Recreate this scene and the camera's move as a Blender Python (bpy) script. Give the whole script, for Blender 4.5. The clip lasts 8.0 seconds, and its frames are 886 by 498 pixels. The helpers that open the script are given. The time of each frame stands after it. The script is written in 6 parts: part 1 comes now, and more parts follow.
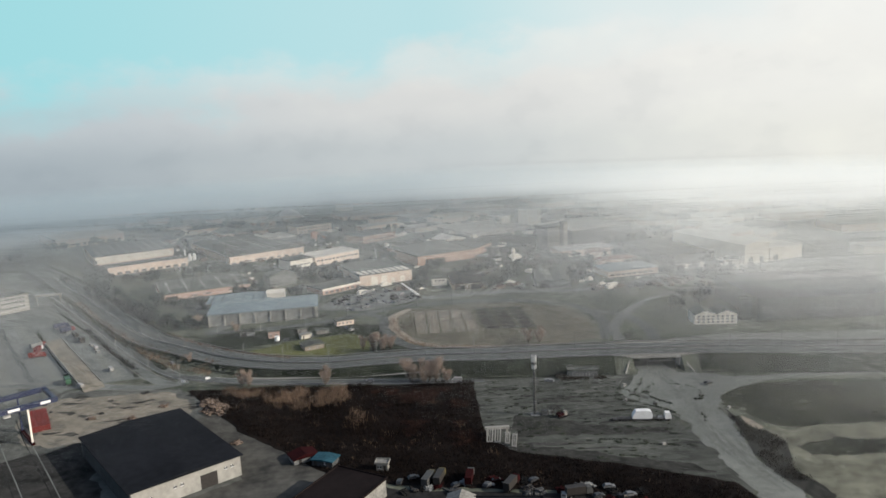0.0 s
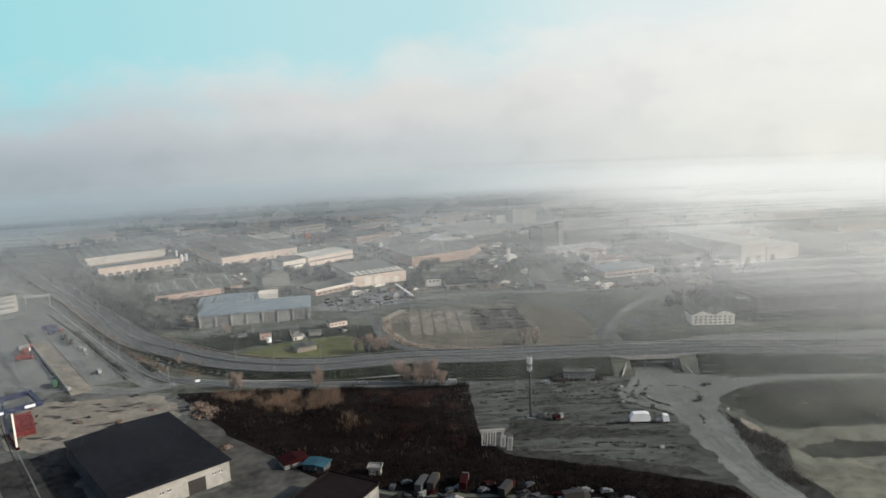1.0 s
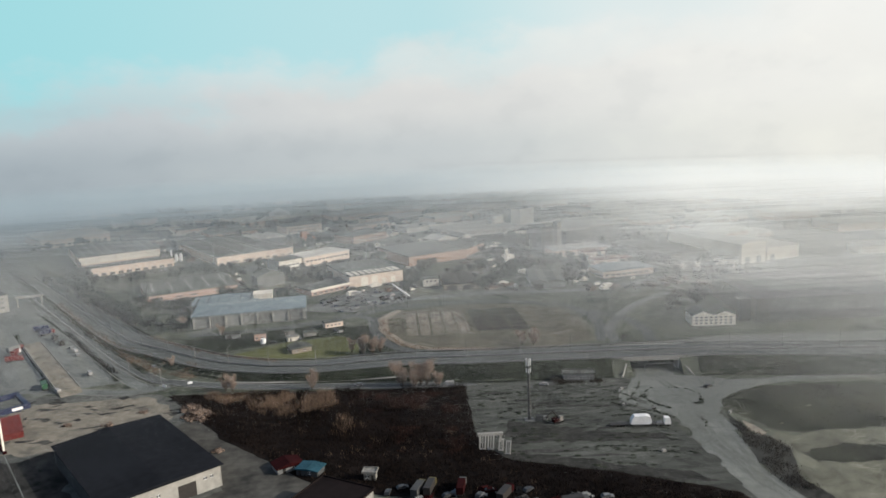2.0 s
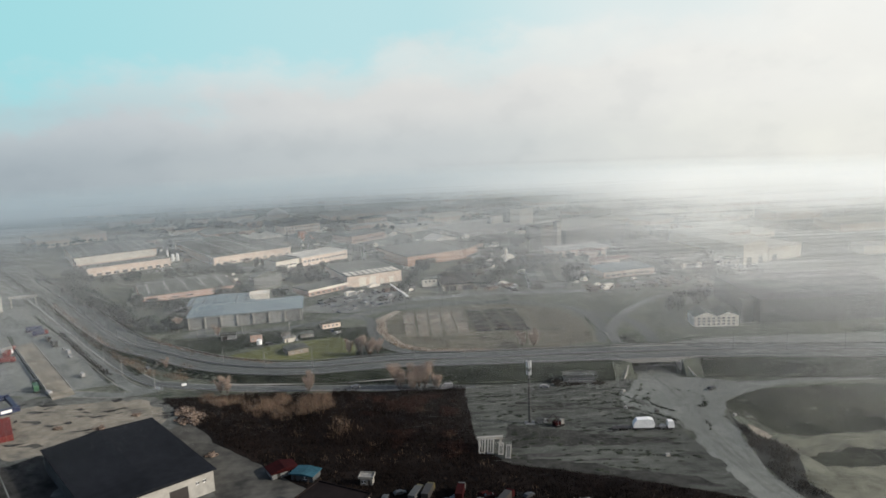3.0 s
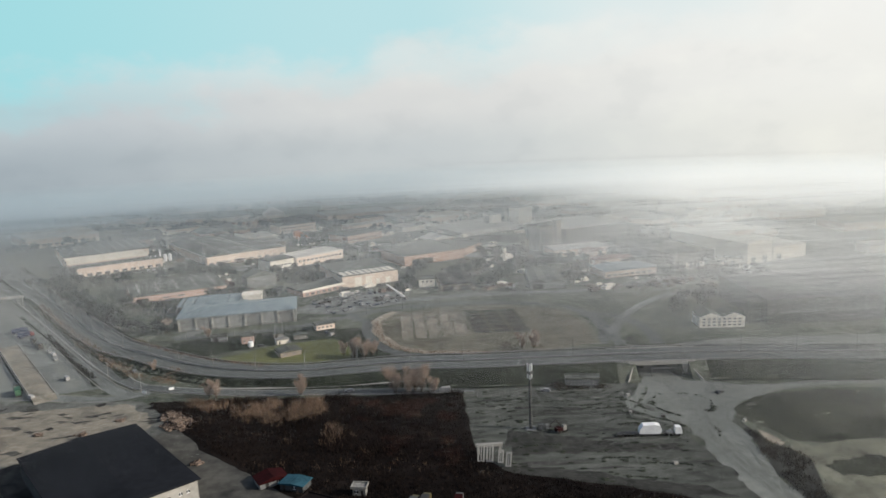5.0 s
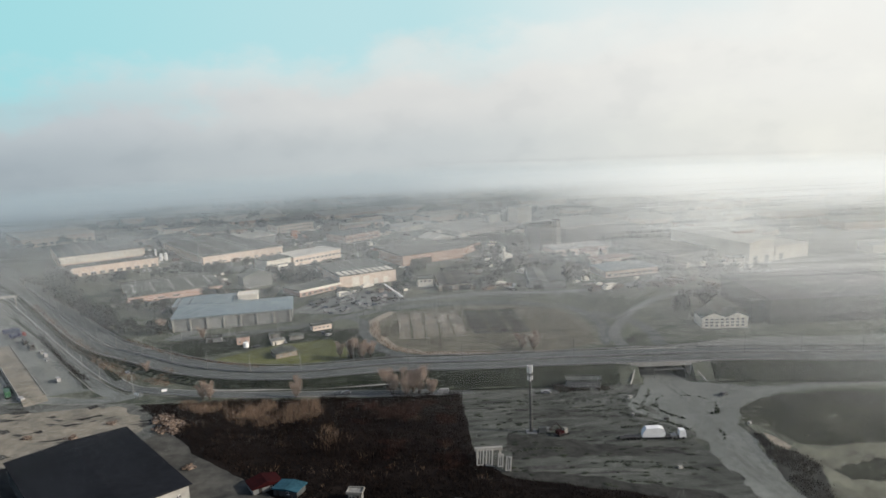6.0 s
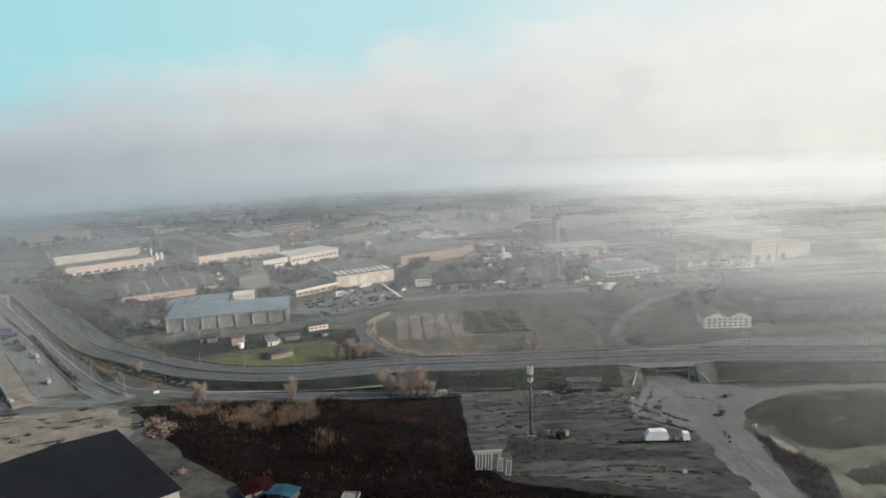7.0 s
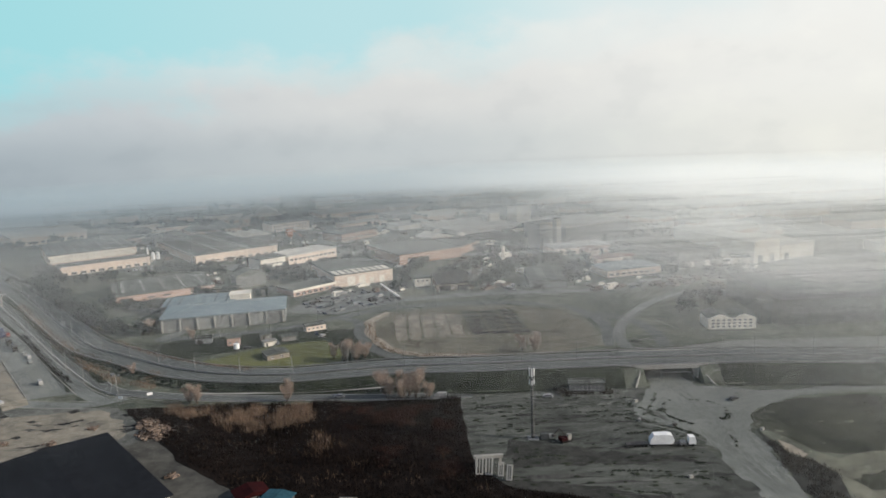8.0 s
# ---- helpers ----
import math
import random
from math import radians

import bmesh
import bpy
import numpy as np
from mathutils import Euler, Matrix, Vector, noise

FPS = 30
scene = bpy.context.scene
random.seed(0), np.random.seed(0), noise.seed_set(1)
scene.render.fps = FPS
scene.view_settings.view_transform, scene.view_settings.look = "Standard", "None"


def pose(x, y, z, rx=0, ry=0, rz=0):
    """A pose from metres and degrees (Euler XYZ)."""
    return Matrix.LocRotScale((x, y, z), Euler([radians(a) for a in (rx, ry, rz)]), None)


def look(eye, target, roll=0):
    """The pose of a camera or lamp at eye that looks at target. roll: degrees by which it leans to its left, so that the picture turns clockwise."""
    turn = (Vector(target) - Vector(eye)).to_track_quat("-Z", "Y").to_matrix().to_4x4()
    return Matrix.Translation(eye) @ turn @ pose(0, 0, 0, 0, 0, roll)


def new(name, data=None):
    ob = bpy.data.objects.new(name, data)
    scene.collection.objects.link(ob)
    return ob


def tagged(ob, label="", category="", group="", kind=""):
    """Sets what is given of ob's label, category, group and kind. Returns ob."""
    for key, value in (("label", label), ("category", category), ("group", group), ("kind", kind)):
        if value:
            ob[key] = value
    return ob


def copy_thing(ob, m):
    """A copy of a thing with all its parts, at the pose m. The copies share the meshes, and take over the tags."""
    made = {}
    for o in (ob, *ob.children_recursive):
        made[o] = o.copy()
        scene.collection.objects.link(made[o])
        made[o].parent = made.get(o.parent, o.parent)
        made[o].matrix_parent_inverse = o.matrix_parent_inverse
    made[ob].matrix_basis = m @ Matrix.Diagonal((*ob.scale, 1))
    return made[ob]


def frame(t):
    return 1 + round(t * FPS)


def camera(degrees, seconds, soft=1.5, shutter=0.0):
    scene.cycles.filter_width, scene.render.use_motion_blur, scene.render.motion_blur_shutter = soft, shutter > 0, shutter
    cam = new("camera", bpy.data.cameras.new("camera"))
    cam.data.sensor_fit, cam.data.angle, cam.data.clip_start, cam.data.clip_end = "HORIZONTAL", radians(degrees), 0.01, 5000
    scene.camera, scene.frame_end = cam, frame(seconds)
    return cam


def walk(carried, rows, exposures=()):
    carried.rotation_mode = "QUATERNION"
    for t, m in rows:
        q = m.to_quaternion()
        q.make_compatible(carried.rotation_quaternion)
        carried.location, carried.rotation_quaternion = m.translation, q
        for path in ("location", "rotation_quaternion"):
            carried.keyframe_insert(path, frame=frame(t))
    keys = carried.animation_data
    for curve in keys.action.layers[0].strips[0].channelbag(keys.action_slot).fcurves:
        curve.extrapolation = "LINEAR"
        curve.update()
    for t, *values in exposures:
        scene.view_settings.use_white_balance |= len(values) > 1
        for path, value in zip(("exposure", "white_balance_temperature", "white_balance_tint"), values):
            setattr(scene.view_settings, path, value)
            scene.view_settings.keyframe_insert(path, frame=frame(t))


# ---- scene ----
# Aerial view over an industrial district in morning fog; x to the right of the flight, y ahead.
cam = camera(64.0, 8.0, soft=1.55)
PATH = [
    (0, 0.00, 0.00, 130.00, 0.000, -10.000, 2.649),
    (0.5, 0.16, 2.82, 129.34, -0.126, -9.991, 2.632),
    (1, 0.47, 5.82, 128.63, -0.409, -9.977, 2.644),
    (1.5, 0.66, 8.85, 127.87, -0.542, -9.973, 2.629),
    (3, 0.97, 18.04, 125.69, -0.688, -9.934, 2.554),
    (3.5, 1.07, 21.11, 124.92, -0.715, -9.925, 2.560),
    (4, 1.17, 24.35, 124.10, -0.760, -9.923, 2.568),
    (4.5, 1.39, 27.37, 123.34, -0.801, -9.909, 2.575),
    (6, 1.81, 36.96, 120.91, -0.941, -9.906, 2.545),
    (6.5, 2.01, 40.13, 120.09, -0.997, -9.916, 2.529),
    (7, 2.13, 43.37, 119.22, -1.043, -9.911, 2.512),
    (7.5, 2.15, 46.60, 118.33, -1.076, -9.897, 2.486),
    (8, 2.23, 50.04, 117.41, -1.094, -9.891, 2.454),
]
EXPOSURE = 0.05
walk(cam, [(t, pose(x, y, z, 90 + pitch, 0, yaw) @ pose(0, 0, 0, 0, 0, -roll)) for t, x, y, z, yaw, pitch, roll in PATH],
     exposures=[(0, EXPOSURE), (8, EXPOSURE)])

# ---- world and sun ----
SUN_HEIGHT, SUN_SIDE = 25.0, 104.0   # degrees above the horizon; from straight ahead round to the right
world = bpy.data.worlds.new("sky")
scene.world = world
world.use_nodes = True
wn = world.node_tree
sky = wn.nodes.new("ShaderNodeTexSky")
sky.sky_type, sky.sun_disc = "NISHITA", False
sky.sun_elevation, sky.sun_rotation = radians(SUN_HEIGHT), radians(SUN_SIDE)
sky.air_density, sky.dust_density = 1.0, 3.0
wn.links.new(sky.outputs[0], wn.nodes["Background"].inputs[0])
wn.nodes["Background"].inputs[1].default_value = 0.15
sun = new("sun", bpy.data.lights.new("sun", "SUN"))
sun.data.energy, sun.data.angle, sun.data.color = 4.8, radians(1.5), (1.0, 0.95, 0.87)
way = Vector((math.sin(radians(SUN_SIDE)) * math.cos(radians(SUN_HEIGHT)),
              math.cos(radians(SUN_SIDE)) * math.cos(radians(SUN_HEIGHT)), math.sin(radians(SUN_HEIGHT))))
sun.matrix_world = look(way * 900, (0, 0, 0))


# ---- materials ----
def surface(name, colour, second=None, rough=0.85, size=1.5, large=25.0, mix=0.5, bump=0.15, metal=0.0, vary=0.0, each=0.0, stretch=None):
    """A worn surface: fine grain of `size` metres, stains of `large` metres, and differences from thing to thing."""
    m = bpy.data.materials.new(name)
    m.use_nodes = True
    nt = m.node_tree
    bs = nt.nodes["Principled BSDF"]
    bs.inputs["Roughness"].default_value, bs.inputs["Metallic"].default_value = rough, metal
    bs.inputs["Specular IOR Level"].default_value = 0.3 if rough < 0.65 else 0.04
    pos = nt.nodes.new("ShaderNodeTexCoord")
    source = pos.outputs["Object"]
    if stretch:
        mp = nt.nodes.new("ShaderNodeMapping")
        mp.inputs["Scale"].default_value = stretch[:3]
        mp.inputs["Rotation"].default_value = (0, 0, radians(stretch[3]) if len(stretch) > 3 else 0)
        nt.links.new(source, mp.inputs[0])
        source = mp.outputs[0]
    fine, coarse = nt.nodes.new("ShaderNodeTexNoise"), nt.nodes.new("ShaderNodeTexNoise")
    fine.inputs["Scale"].default_value, coarse.inputs["Scale"].default_value = 1 / size, 1 / large
    fine.inputs["Detail"].default_value, coarse.inputs["Detail"].default_value = 5, 4
    nt.links.new(source, fine.inputs[0]), nt.links.new(source, coarse.inputs[0])
    second = second or tuple(c * 0.6 for c in colour)
    ramp = nt.nodes.new("ShaderNodeValToRGB")
    ramp.color_ramp.elements[0].position, ramp.color_ramp.elements[1].position = 0.36, 0.64
    ramp.color_ramp.elements[0].color, ramp.color_ramp.elements[1].color = (*second, 1), (*colour, 1)
    both = nt.nodes.new("ShaderNodeMix")
    both.inputs[0].default_value = mix
    nt.links.new(fine.outputs[0], both.inputs[2]), nt.links.new(coarse.outputs[0], both.inputs[3])
    nt.links.new(both.outputs[0], ramp.inputs[0])
    out = ramp.outputs[0]
    if each or vary:
        hsv = nt.nodes.new("ShaderNodeHueSaturation")
        info = nt.nodes.new("ShaderNodeObjectInfo") if each else nt.nodes.new("ShaderNodeNewGeometry")
        rng = nt.nodes.new("ShaderNodeMapRange")
        amount = each or vary
        rng.inputs[3].default_value, rng.inputs[4].default_value = 1 - amount, 1 + amount
        nt.links.new(info.outputs["Random" if each else "Random Per Island"], rng.inputs[0])
        nt.links.new(rng.outputs[0], hsv.inputs["Value"]), nt.links.new(out, hsv.inputs["Color"])
        out = hsv.outputs[0]
    nt.links.new(out, bs.inputs["Base Color"])
    if bump:
        b = nt.nodes.new("ShaderNodeBump")
        b.inputs["Strength"].default_value, b.inputs["Distance"].default_value = bump, 0.2
        nt.links.new(fine.outputs[0], b.inputs["Height"]), nt.links.new(b.outputs[0], bs.inputs["Normal"])
    return m


ASPHALT = surface("asphalt", (0.116, 0.124, 0.12), (0.070, 0.075, 0.074), size=3, large=40, stretch=(1, 1, 1))
YARD_ASPHALT = surface("scrapyard_asphalt", (0.03, 0.03, 0.03), (0.010, 0.010, 0.010), size=2, large=9, rough=0.9)
WORN_ASPHALT = surface("worn_asphalt", (0.075, 0.075, 0.07), (0.028, 0.028, 0.027), size=3, large=12)
YARD_SHADED_STAINED = surface("shaded_stained_asphalt", (0.048, 0.047, 0.044), (0.014, 0.014, 0.0135), size=4, large=16)
DULL_WHITE = surface("dull_white_panel", (0.29, 0.284, 0.262), (0.20, 0.197, 0.183), size=2, large=10)
MUTED_WHITE = surface("muted_white", (0.24, 0.237, 0.222), (0.12, 0.119, 0.11), size=1, large=4)
OLD_ASPHALT = surface("old_asphalt", (0.176, 0.187, 0.178), (0.095, 0.101, 0.097), size=2.5, large=18, mix=0.6)
CONCRETE_YARD = surface("concrete_yard", (0.126, 0.130, 0.119), (0.044, 0.047, 0.044), size=4, large=24, mix=0.55)
TAN_YARD = surface("tan_yard", (0.245, 0.222, 0.180), (0.105, 0.100, 0.086), size=3, large=11, mix=0.6)
DIRT = surface("dirt", (0.102, 0.108, 0.096), (0.025, 0.027, 0.0245), size=5, large=28, mix=0.5, stretch=(0.45, 1.6, 1, -6))
DIRT_ROAD = surface("dirt_road", (0.182, 0.192, 0.177), (0.115, 0.122, 0.112), size=3, large=18)
RUT = surface("rut_soil", (0.160, 0.168, 0.153), (0.105, 0.111, 0.101), size=2, large=7)
WORN_CONCRETE = surface("worn_concrete", (0.088, 0.086, 0.077), (0.028, 0.0285, 0.027), size=4, large=14, mix=0.6)
DARK_SOIL = surface("dark_soil", (0.050, 0.051, 0.046), (0.019, 0.0195, 0.018), size=3, large=10)
SAND = surface("sandy_soil", (0.175, 0.175, 0.138), (0.070, 0.073, 0.057), size=4, large=13, mix=0.6)
TAN_SOIL = surface("tan_soil", (0.30, 0.265, 0.21), (0.19, 0.17, 0.14), size=3, large=12)
GROUND = surface("district_ground", (0.125, 0.132, 0.104), (0.030, 0.037, 0.030), size=7, large=34)
GRASS = surface("winter_grass", (0.038, 0.044, 0.032), (0.0115, 0.0145, 0.011), size=3, large=20)
HOLLOW = surface("mottled_grass", (0.060, 0.064, 0.049), (0.013, 0.0145, 0.0115), size=7, large=24, mix=0.62)
LAWN = surface("lawn", (0.125, 0.130, 0.058), (0.055, 0.062, 0.033), size=3, large=18)
LOT = surface("loop_lot_soil", (0.15, 0.14, 0.11), (0.065, 0.062, 0.048), size=6, large=26)
HEATH = surface("heath_soil", (0.015, 0.0115, 0.0098), (0.0045, 0.0040, 0.0038), size=5, large=22, mix=0.6)
FIELD = surface("field_grass", (0.13, 0.138, 0.108), (0.06, 0.066, 0.052), size=4, large=20, mix=0.6)
BRUSH = surface("brush_twigs", (0.017, 0.0122, 0.0102), (0.005, 0.0041, 0.0037), vary=0.5, bump=0)
RED_TWIGS = surface("red_twigs", (0.052, 0.028, 0.022), (0.02, 0.012, 0.010), vary=0.4, bump=0)
TAN_TWIGS = surface("tan_twigs", (0.36, 0.285, 0.235), (0.19, 0.15, 0.125), vary=0.35, bump=0)
SHRUB = surface("shrub_twigs", (0.22, 0.155, 0.11), (0.09, 0.066, 0.05), vary=0.4, bump=0)
DARK_SHRUB = surface("dark_shrub", (0.066, 0.058, 0.046), (0.020, 0.018, 0.015), vary=0.4, bump=0)
BARK = surface("bark", (0.08, 0.06, 0.05), size=0.4, large=3)
LEAVES = surface("dark_leaves", (0.030, 0.038, 0.032), (0.014, 0.019, 0.018), vary=0.2, bump=0, each=0)
WHITE_LINE = surface("road_paint", (0.62, 0.62, 0.59), (0.36, 0.36, 0.345), size=1, large=9)
STEEL = surface("galvanised_steel", (0.20, 0.205, 0.205), rough=0.5, metal=0.3, size=0.5, large=4)
DARK_ROOF = surface("black_membrane", (0.014, 0.0155, 0.019), (0.008, 0.009, 0.011), rough=0.85, size=3, large=26, bump=0.05)
BROWN_ROOF = surface("brown_membrane", (0.013, 0.010, 0.010), rough=0.8, size=2, large=14)
BLUE_METAL = surface("blue_grey_metal", (0.185, 0.230, 0.248), (0.13, 0.165, 0.18), rough=0.45, size=5, large=20, metal=0.2)
ROOF_LIGHT = surface("weathered_roof_light", (0.30, 0.29, 0.27), (0.19, 0.185, 0.18), size=5, large=25)
GREY_ROOF = surface("grey_roof", (0.118, 0.123, 0.112), (0.052, 0.057, 0.053), size=6, large=30, each=0.25)
PALE_ROOF = surface("pale_roof", (0.52, 0.50, 0.46), (0.34, 0.33, 0.31), size=5, large=25, each=0.2)
CREAM = surface("cream_plaster", (0.68, 0.565, 0.475), (0.50, 0.415, 0.355), size=3, large=14, each=0.12)
WHITE = surface("white_plaster", (0.72, 0.68, 0.60), (0.5, 0.47, 0.42), size=2, large=12, each=0.1)
PINK = surface("pink_plaster", (0.46, 0.335, 0.285), (0.34, 0.25, 0.215), size=3, large=14)
BRICK = surface("orange_brick", (0.42, 0.295, 0.23), (0.30, 0.21, 0.17), size=2, large=12)
GREY_WALL = surface("grey_panel", (0.20, 0.205, 0.20), (0.13, 0.135, 0.135), size=3, large=14, each=0.2)
TAN_WALL = surface("tan_panel", (0.27, 0.235, 0.19), (0.19, 0.165, 0.14), size=3, large=14)
RED_TILE = surface("red_tile", (0.26, 0.125, 0.09), (0.17, 0.09, 0.07), size=2, large=10)
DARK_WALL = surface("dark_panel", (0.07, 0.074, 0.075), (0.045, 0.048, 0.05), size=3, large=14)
CONCRETE = surface("concrete", (0.33, 0.325, 0.30), (0.22, 0.215, 0.20), size=2, large=9)
POLE_GREY = surface("pole_grey", (0.28, 0.285, 0.28), rough=0.5, size=1, large=4)
MAST_GREY = surface("mast_grey", (0.06, 0.062, 0.062), rough=0.6, size=1, large=6)
GLASS = surface("window_glass", (0.03, 0.034, 0.037), rough=0.3, bump=0, size=2)
DOOR = surface("dark_door", (0.035, 0.032, 0.03), rough=0.5, size=1)
RED_PAINT = surface("red_paint", (0.15, 0.024, 0.020), (0.09, 0.016, 0.014), rough=0.6, size=1, large=5, each=0.15)
DARK_RED = surface("dark_red_sheet", (0.024, 0.0045, 0.005), (0.014, 0.0032, 0.0036), rough=0.8, size=1, large=4)
BLUE_PAINT = surface("navy_paint", (0.018, 0.025, 0.062), rough=0.5, size=1, large=6)
CYAN_PAINT = surface("light_blue_sheet", (0.028, 0.078, 0.105), rough=0.7, size=1, large=4)
YELLOW_PAINT = surface("yellow_paint", (0.075, 0.062, 0.025), rough=0.5, size=1)
ORANGE_PAINT = surface("orange_paint", (0.42, 0.15, 0.06), (0.30, 0.11, 0.05), rough=0.55, size=1, large=5)
GREEN_PAINT = surface("green_paint", (0.03, 0.10, 0.05), rough=0.5, size=1)
WHITE_PAINT = surface("white_paint", (0.75, 0.76, 0.76), (0.6, 0.6, 0.6), rough=0.4, size=0.6, large=3)
RUBBER = surface("rubber", (0.015, 0.015, 0.015), size=0.3)
RUBBLE = surface("rubble", (0.17, 0.13, 0.105), (0.04, 0.032, 0.027), vary=0.5, size=0.6, large=4)


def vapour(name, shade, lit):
    """Fog: it scatters light back and through; sunlit white and shaded blue-grey are painted in."""
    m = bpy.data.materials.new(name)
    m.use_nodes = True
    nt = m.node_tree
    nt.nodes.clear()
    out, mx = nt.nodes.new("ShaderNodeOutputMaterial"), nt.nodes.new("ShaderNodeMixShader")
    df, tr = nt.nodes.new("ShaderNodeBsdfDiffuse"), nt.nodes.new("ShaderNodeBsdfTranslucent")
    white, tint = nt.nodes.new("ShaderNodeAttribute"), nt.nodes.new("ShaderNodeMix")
    white.attribute_name, tint.data_type = "fog_lit_tint", "RGBA"
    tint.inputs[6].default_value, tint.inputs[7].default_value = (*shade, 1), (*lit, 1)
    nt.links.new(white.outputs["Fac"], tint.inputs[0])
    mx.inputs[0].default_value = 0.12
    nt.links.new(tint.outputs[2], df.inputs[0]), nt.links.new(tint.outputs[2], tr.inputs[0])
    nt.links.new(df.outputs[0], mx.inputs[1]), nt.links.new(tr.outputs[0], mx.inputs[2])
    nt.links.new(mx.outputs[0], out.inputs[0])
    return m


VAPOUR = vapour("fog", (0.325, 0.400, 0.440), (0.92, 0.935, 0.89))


# ---- mesh helpers ----
class Build:
    """Collects boxes, prisms and strips for one mesh."""

    def __init__(self):
        self.v, self.f = [], []

    def face(self, *points):
        n = len(self.v)
        self.v += [tuple(p) for p in points]
        self.f.append(tuple(range(n, n + len(points))))
        return self

    def box(self, x0, y0, z0, x1, y1, z1, m=None):
        n = len(self.v)
        pts = [Vector((x, y, z)) for z in (z0, z1) for x, y in ((x0, y0), (x1, y0), (x1, y1), (x0, y1))]
        self.v += [tuple(m @ p) if m else tuple(p) for p in pts]
        self.f += [tuple(n + i for i in q) for q in ((3, 2, 1, 0), (4, 5, 6, 7), (0, 1, 5, 4), (1, 2, 6, 5), (2, 3, 7, 6), (3, 0, 4, 7))]
        return self

    def beam(self, a, b, w, w2=None, sides=4):
        """A bar from a to b, w thick at a and w2 at b."""
        a, b = Vector(a), Vector(b)
        q = (b - a).to_track_quat("Z", "Y")
        w2, n = w if w2 is None else w2, len(self.v)
        for p, r in ((a, w), (b, w2)):
            for i in range(sides):
                t = 2 * math.pi * (i + 0.5) / sides
                self.v.append(tuple(p + q @ Vector((math.cos(t) * r * 0.7, math.sin(t) * r * 0.7, 0))))
        self.f += [(n + i, n + (i + 1) % sides, n + sides + (i + 1) % sides, n + sides + i) for i in range(sides)]
        self.f += [tuple(n + i for i in reversed(range(sides))), tuple(n + sides + i for i in range(sides))]
        return self

    def prism(self, outline, y0, y1):
        """An outline of (x, z), counter-clockwise seen from the front, drawn out from y0 to y1."""
        n, k = len(self.v), len(outline)
        self.v += [(x, y0, z) for x, z in outline] + [(x, y1, z) for x, z in outline]
        self.f += [tuple(range(n, n + k)), tuple(reversed(range(n + k, n + 2 * k)))]
        self.f += [(n + i, n + k + i, n + k + (i + 1) % k, n + (i + 1) % k) for i in range(k)]
        return self

    def mesh(self, name, material, smooth=False):
        me = bpy.data.meshes.new(name)
        me.from_pydata(self.v, [], self.f)
        me.materials.append(material)
        if smooth:
            me.polygons.foreach_set("use_smooth", [True] * len(me.polygons))
        me.update()
        return me


def part(name, build, material, parent=None, label=""):
    ob = new(name, build if isinstance(build, bpy.types.Mesh) else build.mesh(name, material))
    ob.parent = parent
    return tagged(ob, label)


def base(name, x, y, z, turn, label, category, group=""):
    ob = new(name)
    ob.empty_display_size = 0.5
    ob.matrix_world = pose(x, y, z, 0, 0, turn)
    return tagged(ob, label, category, group)


def wall(length, height, thick, openings):
    """A wall along x with its outer face at y = 0 and openings (x0, z0, x1, z1) right through it."""
    b = Build()
    xs = sorted({0, length, *[o[0] for o in openings], *[o[2] for o in openings]})
    zs = sorted({0, height, *[o[1] for o in openings], *[o[3] for o in openings]})
    solid = lambda i, j: 0 <= i < len(xs) - 1 and 0 <= j < len(zs) - 1 and not any(
        o[0] - 1e-6 <= xs[i] < o[2] - 1e-6 and o[1] - 1e-6 <= zs[j] < o[3] - 1e-6 for o in openings)
    for i in range(len(xs) - 1):
        for j in range(len(zs) - 1):
            if not solid(i, j):
                continue
            x0, x1, z0, z1 = xs[i], xs[i + 1], zs[j], zs[j + 1]
            b.face((x0, 0, z0), (x1, 0, z0), (x1, 0, z1), (x0, 0, z1))
            b.face((x1, thick, z0), (x0, thick, z0), (x0, thick, z1), (x1, thick, z1))
            if not solid(i - 1, j):
                b.face((x0, thick, z0), (x0, 0, z0), (x0, 0, z1), (x0, thick, z1))
            if not solid(i + 1, j):
                b.face((x1, 0, z0), (x1, thick, z0), (x1, thick, z1), (x1, 0, z1))
            if not solid(i, j - 1):
                b.face((x0, thick, z0), (x1, thick, z0), (x1, 0, z0), (x0, 0, z0))
            if not solid(i, j + 1):
                b.face((x0, 0, z1), (x1, 0, z1), (x1, thick, z1), (x0, thick, z1))
    return b


# ---- ground ----
HIGHWAY = [(900, 262), (400, 330), (211, 352), (150, 361), (100, 365), (50, 367), (20, 368), (-16, 374), (-45, 374.5), (-70, 375), (-98, 381),
           (-128, 395), (-163, 421), (-195, 447), (-240, 502), (-305, 585), (-385, 683), (-800, 1190)]
HIGHWAY_Z = [(-800, 0.2), (-240, 0.4), (-160, 1.6), (-70, 3.0), (20, 6.3), (120, 6.5), (900, 6.5)]
GAP = (96.0, 121.0)


def smooth_line(points, step):
    """A rounded line through the points (Catmull-Rom), a point about every step metres."""
    p = [Vector((*q[:2], q[2] if len(q) > 2 else 0)) for q in points]
    p = [2 * p[0] - p[1], *p, 2 * p[-1] - p[-2]]
    out = []
    for a, b, c, d in zip(p, p[1:], p[2:], p[3:]):
        n = max(2, int((c - b).length / step))
        for i in range(n):
            t = i / n
            out.append(0.5 * (2 * b + (c - a) * t + (2 * a - 5 * b + 4 * c - d) * t * t + (3 * b - a - 3 * c + d) * t ** 3))
    return out + [p[-2]]


LINE = np.array([tuple(p) for p in smooth_line(HIGHWAY, 6)])


def highway_z(x):
    return float(np.interp(x, [a for a, _ in HIGHWAY_Z], [b for _, b in HIGHWAY_Z]))


